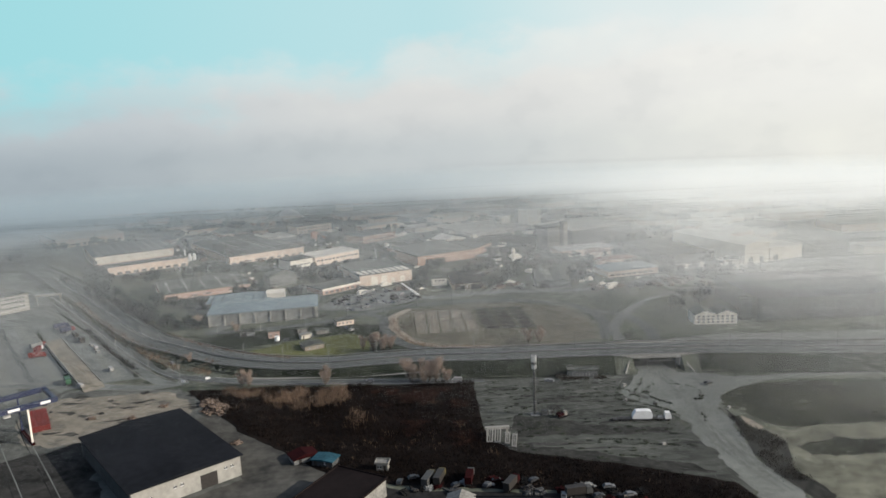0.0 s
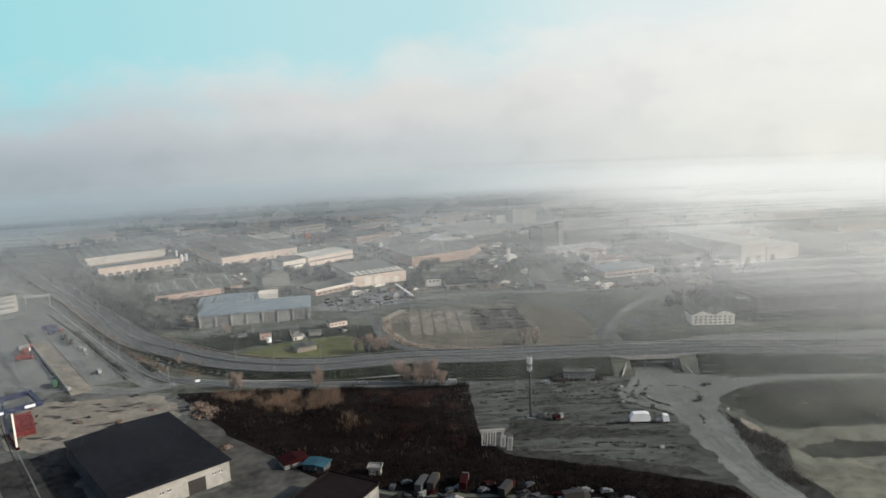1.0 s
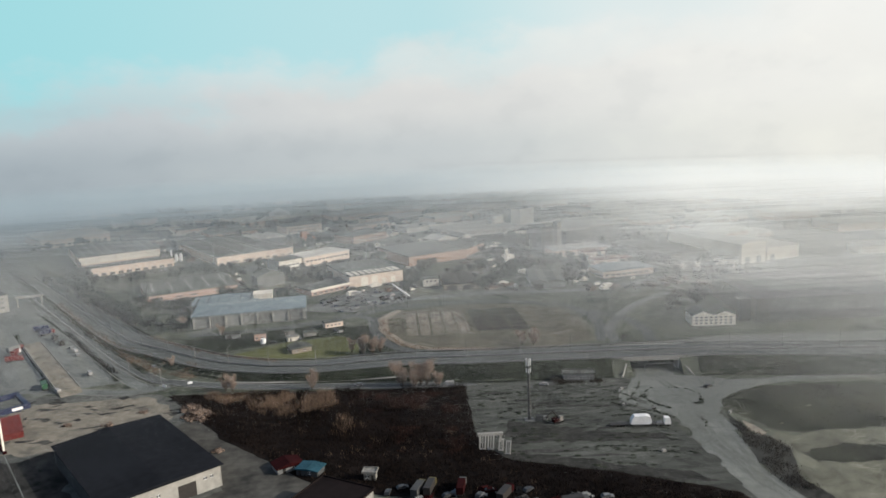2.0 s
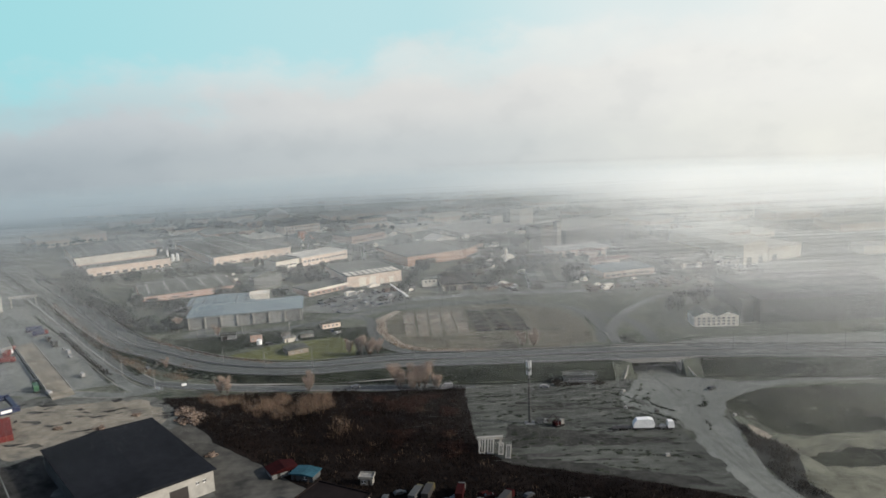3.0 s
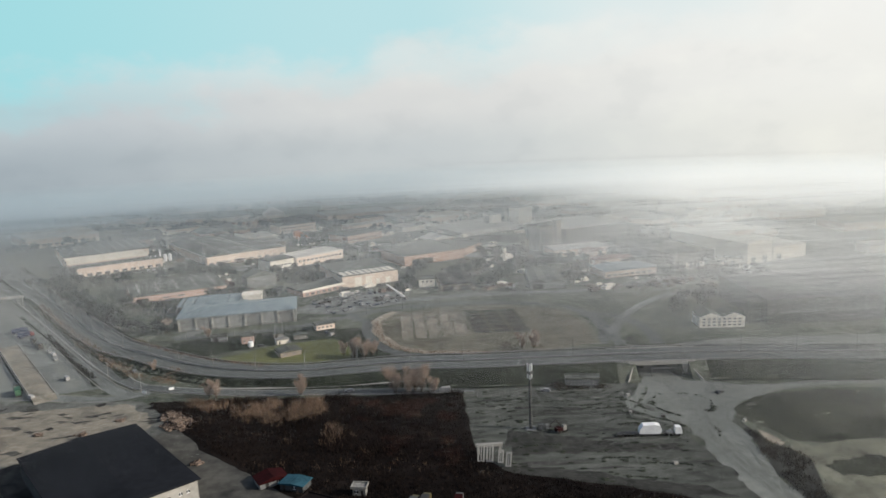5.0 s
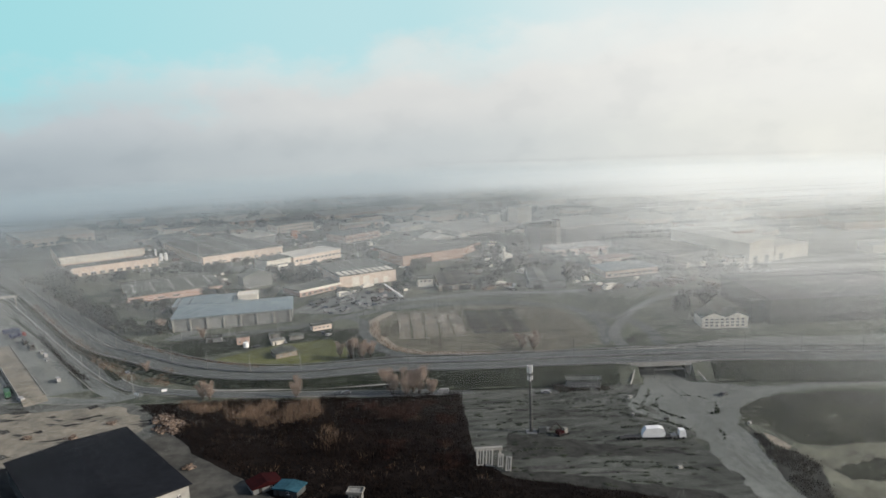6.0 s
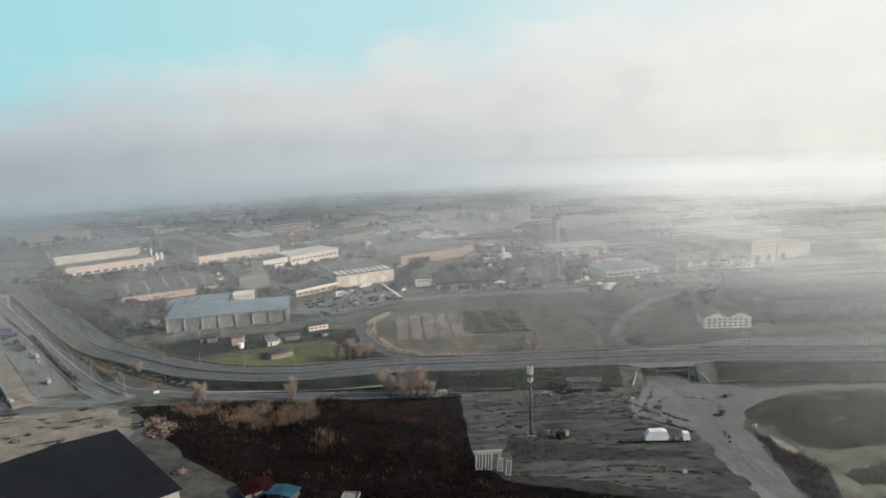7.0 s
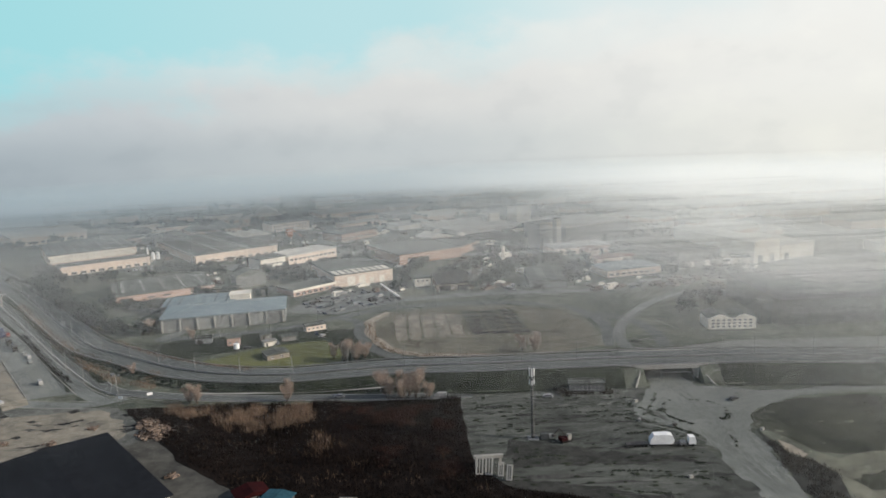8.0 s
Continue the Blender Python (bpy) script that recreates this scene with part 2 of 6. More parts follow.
def ground_z(x, y, cut=True):
    """The height of the ground: flat, with the highway's embankment and the gap for the underpass."""
    d = np.hypot(LINE[:, 0] - x, LINE[:, 1] - y)
    k = int(d.argmin())
    top = highway_z(LINE[k, 0])
    z = top - max(0.0, (d[k] - 11.5) / 1.15)
    if cut and GAP[0] < x < GAP[1] and d[k] < 40:
        z = 0.0
    return max(0.0, z) - 0.12 * (d[k] < 11.5)


def steps(stops):
    out = []
    for (a, b, s) in stops:
        out += list(np.arange(a, b, s))
    return sorted({round(float(v), 2) for v in out + [stops[-1][1]]})


xs = steps([(-6000, -1200, 600), (-1200, -420, 60), (-420, 420, 5), (420, 1200, 60), (1200, 6000, 600)])
xs = sorted({*xs, GAP[0] - 0.01, GAP[0] + 0.4, GAP[1] - 0.4, GAP[1] + 0.01})
ys = steps([(-3000, 0, 500), (0, 200, 40), (200, 320, 8), (320, 480, 2.5), (480, 720, 8), (720, 1500, 40), (1500, 6000, 450)])
g = Build()
g.v = [(x, y, ground_z(x, y) if -900 < x < 900 and 200 < y < 1300 else 0.0) for y in ys for x in xs]
w = len(xs)
g.f = [(j * w + i, j * w + i + 1, (j + 1) * w + i + 1, (j + 1) * w + i) for j in range(len(ys) - 1) for i in range(w - 1)]
ground = tagged(part("ground", g, GROUND), "grey-green district ground with a highway embankment", "ground", kind="structure")


def patch(name, outline, z, material, label, category="ground", rough=1.2, step=3.0, kind="structure"):
    """A flat patch of ground with a worn, uneven edge."""
    pts = [Vector((*p, 0)) for p in outline]
    edge = []
    for a, b in zip(pts, pts[1:] + pts[:1]):
        n = max(1, int((b - a).length / step))
        for i in range(n):
            p = a.lerp(b, i / n)
            edge.append(p + rough * Vector((noise.noise(p * 0.13 + Vector((z * 90, 0, 0))) + 0.6 * noise.noise(p * 0.4),
                                            noise.noise(p * 0.13 + Vector((0, 50, z * 70))) + 0.6 * noise.noise(p * 0.4 + Vector((9, 0, 0))), 0)))
    bm = bmesh.new()
    vs = [bm.verts.new((p.x, p.y, z)) for p in edge]
    es = [bm.edges.new((vs[i], vs[(i + 1) % len(vs)])) for i in range(len(vs))]
    bmesh.ops.triangle_fill(bm, edges=es, use_beauty=True)
    bmesh.ops.recalc_face_normals(bm, faces=bm.faces)
    me = bpy.data.meshes.new(name)
    bm.to_mesh(me)
    bm.free()
    if me.polygons and me.polygons[0].normal.z < 0:
        me.flip_normals()
    me.materials.append(material)
    return tagged(part(name, me, material), label, category, kind=kind)


def ribbon(name, points, width, material, z=0.05, step=5.0, label="", category="road", follow=False, parent=None, wobble=0.0, offset=0.0):
    """A road surface along a line; with follow it lies on the highway's embankment."""
    line = smooth_line(points, step)
    b = Build()
    for i, p in enumerate(line):
        a, c = line[max(0, i - 1)], line[min(len(line) - 1, i + 1)]
        n = Vector((-(c - a).y, (c - a).x, 0)).normalized()
        zz = z + (highway_z(p.x) if follow else p.z)
        for s in (-1, 1):
            q = p + n * (offset + s * (width / 2 + wobble * noise.noise(p * 0.09 + Vector((s * 40, 0, 0)))))
            b.v.append((q.x, q.y, zz))
    b.f = [(2 * i, 2 * i + 1, 2 * i + 3, 2 * i + 2) for i in range(len(line) - 1)]
    ob = part(name, b, material, parent)
    if b.f:
        me = ob.data
        if me.polygons[0].normal.z < 0:
            me.flip_normals()
    return ob if parent else tagged(ob, label, category, kind="structure")


# ---- sky backdrop and fog ----
def sky_backdrop():
    """A far curved wall of sky: blue above, a cloud bank with a ragged top, grey fog at its foot, brighter towards the sun."""
    b, R, n = Build(), 1480.0, 48
    angles = [radians(-41 + 82 * i / n) for i in range(n + 1)]
    for z in (-20.0, 460.0):
        b.v += [(R * math.sin(a), R * math.cos(a), z) for a in angles]
    b.f = [(i, i + 1, n + 2 + i, n + 1 + i) for i in range(n)]
    m = bpy.data.materials.new("sky_backdrop")
    m.use_nodes = True
    nt = m.node_tree
    nt.nodes.clear()
    N = lambda kind, **k: [nt.nodes.new(kind), k][0]
    out, em = N("ShaderNodeOutputMaterial"), N("ShaderNodeEmission")
    pos, sep = N("ShaderNodeTexCoord"), N("ShaderNodeSeparateXYZ")
    nt.links.new(pos.outputs["Object"], sep.inputs[0])

    def ramp(source, low, high, colours):
        rng, r = N("ShaderNodeMapRange"), N("ShaderNodeValToRGB")
        rng.inputs[1].default_value, rng.inputs[2].default_value = low, high
        nt.links.new(source, rng.inputs[0]), nt.links.new(rng.outputs[0], r.inputs[0])
        r.color_ramp.interpolation = "EASE"
        e = r.color_ramp.elements
        e[0].position, e[0].color = colours[0][0], (*colours[0][1], 1)
        e[1].position, e[1].color = colours[-1][0], (*colours[-1][1], 1)
        for at, c in colours[1:-1]:
            e.new(at).color = (*c, 1)
        return r.outputs[0]

    def blend(factor, a, c):
        mx = N("ShaderNodeMix")
        mx.data_type = "RGBA"
        nt.links.new(factor, mx.inputs[0]), nt.links.new(a, mx.inputs[6]), nt.links.new(c, mx.inputs[7])
        return mx.outputs[2]

    def maths(op, a, c):
        mt = N("ShaderNodeMath")
        mt.operation = op
        for i, v in enumerate((a, c)):
            if isinstance(v, (int, float)):
                mt.inputs[i].default_value = v
            else:
                nt.links.new(v, mt.inputs[i])
        return mt.outputs[0]

    x, z = sep.outputs[0], sep.outputs[2]
    left = ramp(z, -20, 400, [(0, (0.33, 0.39, 0.43)), (0.22, (0.38, 0.44, 0.48)), (0.45, (0.50, 0.56, 0.60)), (0.7, (0.66, 0.72, 0.75)), (1, (0.72, 0.8, 0.82))])
    mid = ramp(z, -20, 400, [(0, (0.50, 0.54, 0.55)), (0.22, (0.57, 0.61, 0.62)), (0.45, (0.70, 0.71, 0.70)), (0.7, (0.80, 0.80, 0.78)), (1, (0.84, 0.86, 0.85))])
    right = ramp(z, -20, 400, [(0, (0.83, 0.83, 0.775)), (0.22, (0.845, 0.845, 0.79)), (0.5, (0.88, 0.88, 0.84)), (1, (0.92, 0.92, 0.89))])
    blue = ramp(x, -860, 760, [(0, (0.36, 0.72, 0.77)), (0.5, (0.50, 0.755, 0.795)), (0.8, (0.76, 0.84, 0.84)), (1, (0.90, 0.91, 0.88))])
    f1 = ramp(x, -860, 0, [(0, (0, 0, 0)), (1, (1, 1, 1))])
    f2 = ramp(x, -60, 780, [(0, (0, 0, 0)), (1, (1, 1, 1))])
    cloud = blend(f2, blend(f1, left, mid), right)
    # ragged top of the bank: rises to the right
    wisps = N("ShaderNodeTexNoise")
    mp = N("ShaderNodeMapping")
    mp.inputs["Scale"].default_value = (1 / 190, 1 / 190, 1 / 112)
    nt.links.new(pos.outputs["Object"], mp.inputs[0]), nt.links.new(mp.outputs[0], wisps.inputs[0])
    wisps.inputs["Scale"].default_value, wisps.inputs["Detail"].default_value, wisps.inputs["Roughness"].default_value = 1.0, 7, 0.55
    height = maths("SUBTRACT", z, maths("MULTIPLY", wisps.outputs[0], 195))
    height = maths("SUBTRACT", height, maths("MULTIPLY", x, 0.075))
    edge = ramp(height, 92, 205, [(0, (0, 0, 0)), (0.45, (0.35, 0.35, 0.35)), (1, (1, 1, 1))])
    soft = N("ShaderNodeTexNoise")
    soft.inputs["Scale"].default_value, soft.inputs["Detail"].default_value = 1.7, 7
    nt.links.new(mp.outputs[0], soft.inputs[0])
    puffs = ramp(soft.outputs[0], 0.3, 0.7, [(0, (0.95, 0.955, 0.96)), (0.5, (1, 1, 1)), (1, (1.03, 1.03, 1.02))])
    lit = N("ShaderNodeMix")
    lit.data_type, lit.blend_type = "RGBA", "MULTIPLY"
    lit.inputs[0].default_value = 1.0
    nt.links.new(cloud, lit.inputs[6]), nt.links.new(puffs, lit.inputs[7])
    final = blend(edge, lit.outputs[2], blue)
    em.inputs[1].default_value = 0.95
    nt.links.new(final, em.inputs[0]), nt.links.new(em.outputs[0], out.inputs[0])
    return tagged(part("backdrop", b, m), "pale blue sky over a white and grey fog bank", "sky", kind="structure")


sky_backdrop()


# haze fitted to the camera's view: ground veiled at each distance, by direction (radians to the right of straight
# ahead)
VEIL_RANGE = (200, 260, 350, 450, 600, 750, 900, 1050, 1200, 1400)
VEIL_SIDE = (-0.55, -0.30, -0.05, 0.15, 0.35, 0.55)
VEIL = ((0, 0, 0.012, 0.05, 0.16, 0.28, 0.40, 0.58, 0.83, 0.985),
        (0, 0, 0.006, 0.035, 0.13, 0.22, 0.31, 0.46, 0.75, 0.980),
        (0, 0, 0.010, 0.050, 0.16, 0.27, 0.37, 0.51, 0.77, 0.980),
        (0, 0.003, 0.022, 0.09, 0.23, 0.37, 0.50, 0.66, 0.87, 0.985),
        (0, 0.006, 0.038, 0.135, 0.34, 0.53, 0.68, 0.82, 0.94, 0.990),
        (0, 0.012, 0.070, 0.20, 0.42, 0.61, 0.77, 0.88, 0.96, 0.993))
LEVELS = (22.0, 36.0, 50.0)


def closed(a, r, z):
    """How far one of the drifting fog layers is closed, along the sight line from camera height."""
    hidden = np.interp(a, VEIL_SIDE, [np.interp(r / (1 - z / 125), VEIL_RANGE, row) for row in VEIL])
    x, y = r * math.sin(a), r * math.cos(a)
    calm = min(1.0, max(0.12, (1000 - r) / 300))
    drift = 1 + calm * (0.7 * noise.noise(Vector((x / 150, y / 190, z * 0.3))) + 0.5 * noise.noise(Vector((x / 48, y / 75, z * 0.7))))
    end = 1500 * (1 - z / 125)
    fade = min(1.0, max(0.0, (1465 - r) / (1465 - end)))
    return (1 - math.exp(math.log(1 - hidden) / len(LEVELS) * max(0.1, drift))) * fade * fade * (3 - 2 * fade)


def fog_layer(z):
    """A drifting fog layer of very fine strands, spaced and closed to fit the camera's view."""
    b, white, y, rnd, n = Build(), [], 150.0, random.Random(int(z)), 34
    while y < 1470:
        gap = 0.25 / 1255.0 * y * y / (125.0 - z) * rnd.uniform(0.45, 1.5)
        half, k, row = y * 0.80 + 30, len(b.v), []
        for i in range(n + 1):
            x = -half + 2 * half * i / n
            a, r = math.atan2(x, y), math.hypot(x, y)
            c = closed(a, r, z) * gap / 2
            row.append(c)
            b.v += [(x, y + gap / 2 - c, z), (x, y + gap / 2 + c, z)]
            # painted sunlight: whiter towards the sun and close by, duller far away
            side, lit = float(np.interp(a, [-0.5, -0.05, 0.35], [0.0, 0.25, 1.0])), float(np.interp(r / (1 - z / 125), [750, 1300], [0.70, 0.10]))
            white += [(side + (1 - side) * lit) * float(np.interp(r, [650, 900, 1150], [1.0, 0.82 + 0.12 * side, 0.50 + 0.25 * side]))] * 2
        b.f += [(k + 2 * i, k + 2 * i + 2, k + 2 * i + 3, k + 2 * i + 1) for i in range(n) if max(row[i], row[i + 1]) > 0.001 * gap]
        y += gap
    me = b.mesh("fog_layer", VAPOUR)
    me.attributes.new("fog_lit_tint", "FLOAT", "POINT").data.foreach_set("value", white)
    return tagged(new("fog_layer", me), "thin fog strands over the district, with painted sunlit and shaded tones", "fog", kind="stuff")


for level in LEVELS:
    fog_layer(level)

# ---- patches of ground ----
patch("concrete_yard", [(-420, 150), (-40, 150), (-20, 215), (-42, 244), (-62, 268), (-86, 292), (-108, 322), (-140, 352), (-200, 358), (-420, 390)],
      0.03, CONCRETE_YARD, "pale stained concrete yard of a freight depot", "yard")
patch("paved_area", [(-205, 362), (-165, 374), (-205, 424), (-250, 478), (-300, 540), (-430, 700), (-640, 900), (-640, 520), (-420, 390)], 0.04, OLD_ASPHALT,
      "wide pale grey lorry park", "lot", rough=0.6)
# sunlit part of the yard: the brightness is put into a paler tan
patch("tan_yard", [(-206, 346), (-145, 350), (-126, 332), (-124, 308), (-150, 287), (-186, 290), (-206, 318)], 0.04, TAN_YARD, "pale tan depot yard concrete, brightened for its sunlit part", "yard", rough=3)
# the warehouse's shadow and the tracks are both put into this darker asphalt
patch("dark_yard", [(-420, 150), (-150, 150), (-118, 226), (-160, 292), (-176, 284), (-205, 262), (-420, 300)], 0.06, YARD_SHADED_STAINED, "stained yard beside the warehouse, darkened for its shadow", "yard", rough=4)
patch("worn_yard", [(-80, 252), (-124, 306), (-110, 320), (-88, 294), (-60, 268), (-44, 250), (-30, 215), (-40, 152), (-130, 152), (-112, 226)], 0.05, WORN_CONCRETE, "pale tan worn concrete beside the warehouse", "yard", rough=2)
patch("scrap_yard", [(-38, 246), (-20, 238), (60, 228), (130, 205), (130, 150), (-40, 150), (-60, 230)], 0.06, YARD_ASPHALT, "dark asphalt scrapyard with puddles", "yard")
patch("heath", [(-136, 350), (-60, 346), (12, 343), (13.5, 300), (15, 277), (26, 264), (64, 250), (100, 233), (104, 221), (84, 214), (40, 232), (-18, 241),
                (-46, 250), (-62, 266), (-90, 292), (-112, 319)], 0.09, HEATH, "dark brown overgrown waste land", "heath")
patch("dirt_lot", [(12, 346), (60, 346), (92, 344), (97, 320), (97, 290), (101, 262), (112, 246), (103, 224), (99, 232), (64, 249), (26, 263), (15, 277), (13.5, 300)],
      0.05, DIRT, "grey rutted dirt lot", "lot")
patch("meadow", [(420, 318), (211, 328), (175, 328), (149, 325), (135, 320), (126.3, 312), (122, 302), (119.5, 288.5), (118.2, 276), (116, 264.5), (115.8, 252), (115, 242), (119, 228), (121, 205), (420, 170)], 0.05, FIELD, "mottled winter meadow", "meadow", rough=0.7)
patch("dirt_apron", [(98, 362), (112, 362), (116, 345), (132, 338), (152, 333), (149, 324), (135, 319), (127, 312), (122.5, 302), (120, 288.5), (118.7, 276), (116.5, 264.5), (116.3, 252), (115.5, 242), (120, 228), (122, 200),
                     (108, 205), (104, 232), (102, 249), (100.5, 274), (99.5, 290), (96, 302), (91, 312), (90, 322), (95, 334), (97, 346)], 0.065, DIRT_ROAD, "pale trampled dirt at the crossing", "lot", rough=3.0, step=2)
patch("dark_field", [(125, 311), (135, 319), (149, 324), (175, 327), (240, 322), (240, 284), (190, 277), (163, 275.5), (139, 275), (132.5, 279), (129.5, 290), (122, 299)], 0.08, HOLLOW, "dark grassy hollow in the meadow", "meadow", rough=2.0, step=2)
for x, y, u in ((158, 309, 13), (176, 305, 16), (166, 300, 11), (184, 313, 14), (204, 309, 12), (150, 302, 7)):
    patch("dry_grass", [(x - u, y + 1.6), (x - u * 0.2, y + 2.6), (x + u * 0.6, y + 1.2), (x + u, y - 1.4), (x + u * 0.1, y - 1.8), (x - u * 0.6, y - 0.4)], 0.10, HOLLOW, "pale dry grass in the hollow", "meadow", rough=3.2, step=1.5)
patch("sand_patch", [(129, 272), (132.5, 277.5), (139, 273.5), (163, 274.5), (190, 276), (240, 280), (240, 190), (150, 195), (127, 225), (124, 240), (128, 248), (132, 262)], 0.09, SAND, "bare yellowish soil in the meadow", "soil", rough=3.0)
patch("sand_patch", [(125.5, 289), (130.3, 277), (127.5, 273.6), (123.6, 280.2)], 0.11, TAN_SOIL, "pale sandy strip beside the scrub", "soil", rough=0.6, step=1.5)
patch("scrub_soil", [(122.4, 298), (124.4, 276), (128.9, 272), (132, 263), (128, 248.5), (125, 240), (130, 222), (122, 215), (119.5, 228), (115.8, 242), (116.6, 252), (117, 264.5), (119, 276), (120.3, 288.5)], 0.115, DARK_SOIL, "dark soil under scrub beside the track", "soil", rough=1.6, step=1.5)
patch("dark_mound", [(136.4, 258), (145, 263.5), (156, 263.5), (175, 260), (172, 250), (147, 248.5), (135.3, 250.7)], 0.12, HOLLOW, "dark grassy patch on bare soil", "meadow", rough=3.0, step=1.5)
patch("lawn", [(-140, 404), (-120, 412), (-92, 432), (-60, 440), (-48, 420), (-46, 402), (-70, 393), (-100, 399)], 0.05, LAWN, "yellow-green lawn round small houses", "lawn")
patch("verge", [(-60, 440), (-48, 420), (-44, 392), (-10, 394), (-30, 420), (-45, 460), (-100, 462), (-160, 445), (-140, 412), (-92, 434)], 0.04, GRASS, "dark grass verge", "grass")
patch("loop_lot", [(-26, 494), (-36, 474), (-34, 444), (-21, 415), (-4, 403), (12, 399), (60, 396), (92, 408), (92, 452), (82, 482), (50, 500), (10, 502)], 0.07, LOT,
      "brownish levelled ground inside the ramp loop", "lot")
for i in range(5):
    x = -22 + i * 8.2
    patch("gravel_bed", [(x, 486 - i * 0.5), (x + 6.6, 487), (x + 9.6, 432), (x + 3.2, 432)], 0.11, TAN_YARD, "pale tan gravel bed", "lot", rough=0.5)
for i in range(3):
    for k in range(6):
        x, y = 20 + i * 11.5 + k * 0.8, 488 - k * 9.0
        patch("parking_bay", [(x, y), (x + 10, y), (x + 10.6, y - 7), (x + 0.6, y - 7)], 0.11, DARK_SOIL, "dark grey gridded parking bay", "lot", rough=0.4)
patch("loop_rim", [(-40, 476), (-37, 446), (-25, 415), (-6, 402), (30, 397), (30, 401), (-3, 406), (-20, 419), (-31, 446), (-33, 474), (-24, 494), (-28, 497)], 0.13, TAN_SOIL, "tan bare earth bank round the lot", "soil", rough=1.6)
patch("pond", [(130, 398), (160, 404), (300, 395), (300, 378), (140, 386)], 0.06, DIRT_ROAD, "pale grey gravel ground", "lot")
patch("car_lot", [(-96, 505), (-60, 496), (-24, 518), (-20, 556), (-48, 562), (-84, 540)], 0.06, OLD_ASPHALT, "grey asphalt car lot", "lot")



def embankment(side):
    """The grassy slope between the highway and the ground on one side."""
    b, run = Build(), 0
    for i, p in enumerate(LINE):
        if abs(p[0]) > 420 or GAP[0] - 4 < p[0] < GAP[1] + 4:
            run = 0
            continue
        a, c = LINE[max(0, i - 1)], LINE[min(len(LINE) - 1, i + 1)]
        n = Vector((-(c - a)[1], (c - a)[0], 0)).normalized() * side
        top = highway_z(p[0])
        k = len(b.v)
        for s in range(5):
            off = 10.7 + (1.0 + 1.17 * top + 2.5) * s / 4
            q = Vector(p) + n * off
            b.v.append((q.x, q.y, max(0.07, top - max(0.0, off - 11.5) / 1.15 + 0.05) + 0.3))
        if run:
            b.f += [((k - 5 + s), (k - 4 + s), (k + 1 + s), (k + s)) if side > 0 else ((k + s), (k + 1 + s), (k - 4 + s), (k - 5 + s)) for s in range(4)]
        run = 1
    return tagged(part("embankment", b, GRASS), "dark grassy embankment slope", "embankment", kind="structure")


embankment(1), embankment(-1)

# ---- roads ----
highway = ribbon("highway", HIGHWAY, 21.0, ASPHALT, 0.06, 6, "two grey asphalt carriageways on an embankment", follow=True)
for side in (-10.1, -0.9, 0.9, 10.1):
    ribbon("edge_line", HIGHWAY[1:-1], 0.22, WHITE_LINE, 0.075, 6, follow=True, parent=highway, offset=side)
ribbon("median", HIGHWAY[:-1], 1.3, GRASS, 0.07, 6, follow=True, parent=highway)
LOCAL = [(18, 346.5), (-16, 348.2), (-41, 350.9), (-67, 353.6), (-93, 356.4), (-120, 362.8), (-139, 369), (-154, 377), (-191, 418), (-251, 492), (-330, 590), (-520, 820)]
local = ribbon("local_road", LOCAL, 7.5, ASPHALT, 0.10, 4, "grey two-lane road along the embankment")
for side in (-3.4, 3.4):
    ribbon("edge_line", LOCAL[:-1], 0.2, WHITE_LINE, 0.115, 4, parent=local, offset=side)
ribbon("side_road", [(-150, 362), (-163, 372), (-198, 414), (-245, 473), (-298, 534), (-480, 760)], 7.0, OLD_ASPHALT, 0.08, 4, "worn grey service road")
ribbon("yard_road", [(-140, 364), (-155, 357), (-174, 359), (-197, 364), (-260, 372), (-420, 395)], 7.0, OLD_ASPHALT, 0.09, 4, "grey road at the depot gate")
ribbon("footpath", [(x, y, ground_z(x, y) + 0.4) for x, y in ((-10, 357), (-45, 358.5), (-72, 359.5), (-100, 362), (-112, 365))], 1.8, CONCRETE, 0.16, 4, "narrow pale concrete path")
ribbon("ramp_road", [(-160, 455), (-110, 463), (-83, 472), (-57, 488), (-22, 506), (34, 509), (80, 493), (99, 463), (100, 430), (92, 405)], 7.5, ASPHALT, 0.09, 4, "grey ramp road looping round a lot")
ribbon("ramp_road", [(-57, 488), (-44, 474), (-40, 446), (-28, 415), (-8, 398), (20, 391)], 6.5, ASPHALT, 0.10, 4, "curved slip road")
ribbon("ramp_road", [(100, 470), (118, 452), (124, 425), (122, 400)], 7.5, ASPHALT, 0.10, 4, "straight slip road")
ribbon("industrial_road", [(-160, 455), (-120, 500), (20, 532), (107, 529.5), (158.5, 548), (212, 566), (257, 588), (341, 600), (480, 640)], 9, OLD_ASPHALT, 0.12, 6, "grey road through the industrial district")
ribbon("side_street", [(196, 690), (201, 661), (210, 624), (214, 570)], 6, OLD_ASPHALT, 0.14, 6, "pale side street between works")
ribbon("slip_road", [(102, 400), (104.5, 427), (128, 471), (161, 504), (194, 512), (300, 520), (420, 540)], 6.5, OLD_ASPHALT, 0.15, 5, "pale slip road curving off the loop")
ribbon("slip_road", [(53, 512), (72, 504), (87, 479), (93, 440), (90, 404)], 3, SAND, 0.16, 5, "tan bare bank along the loop road")
ribbon("dirt_road", [(108, 400), (106, 366), (103, 347), (100, 335), (96, 322)], 6.0, DIRT_ROAD, 0.09, 4, "pale dirt road through the underpass", wobble=1.0)
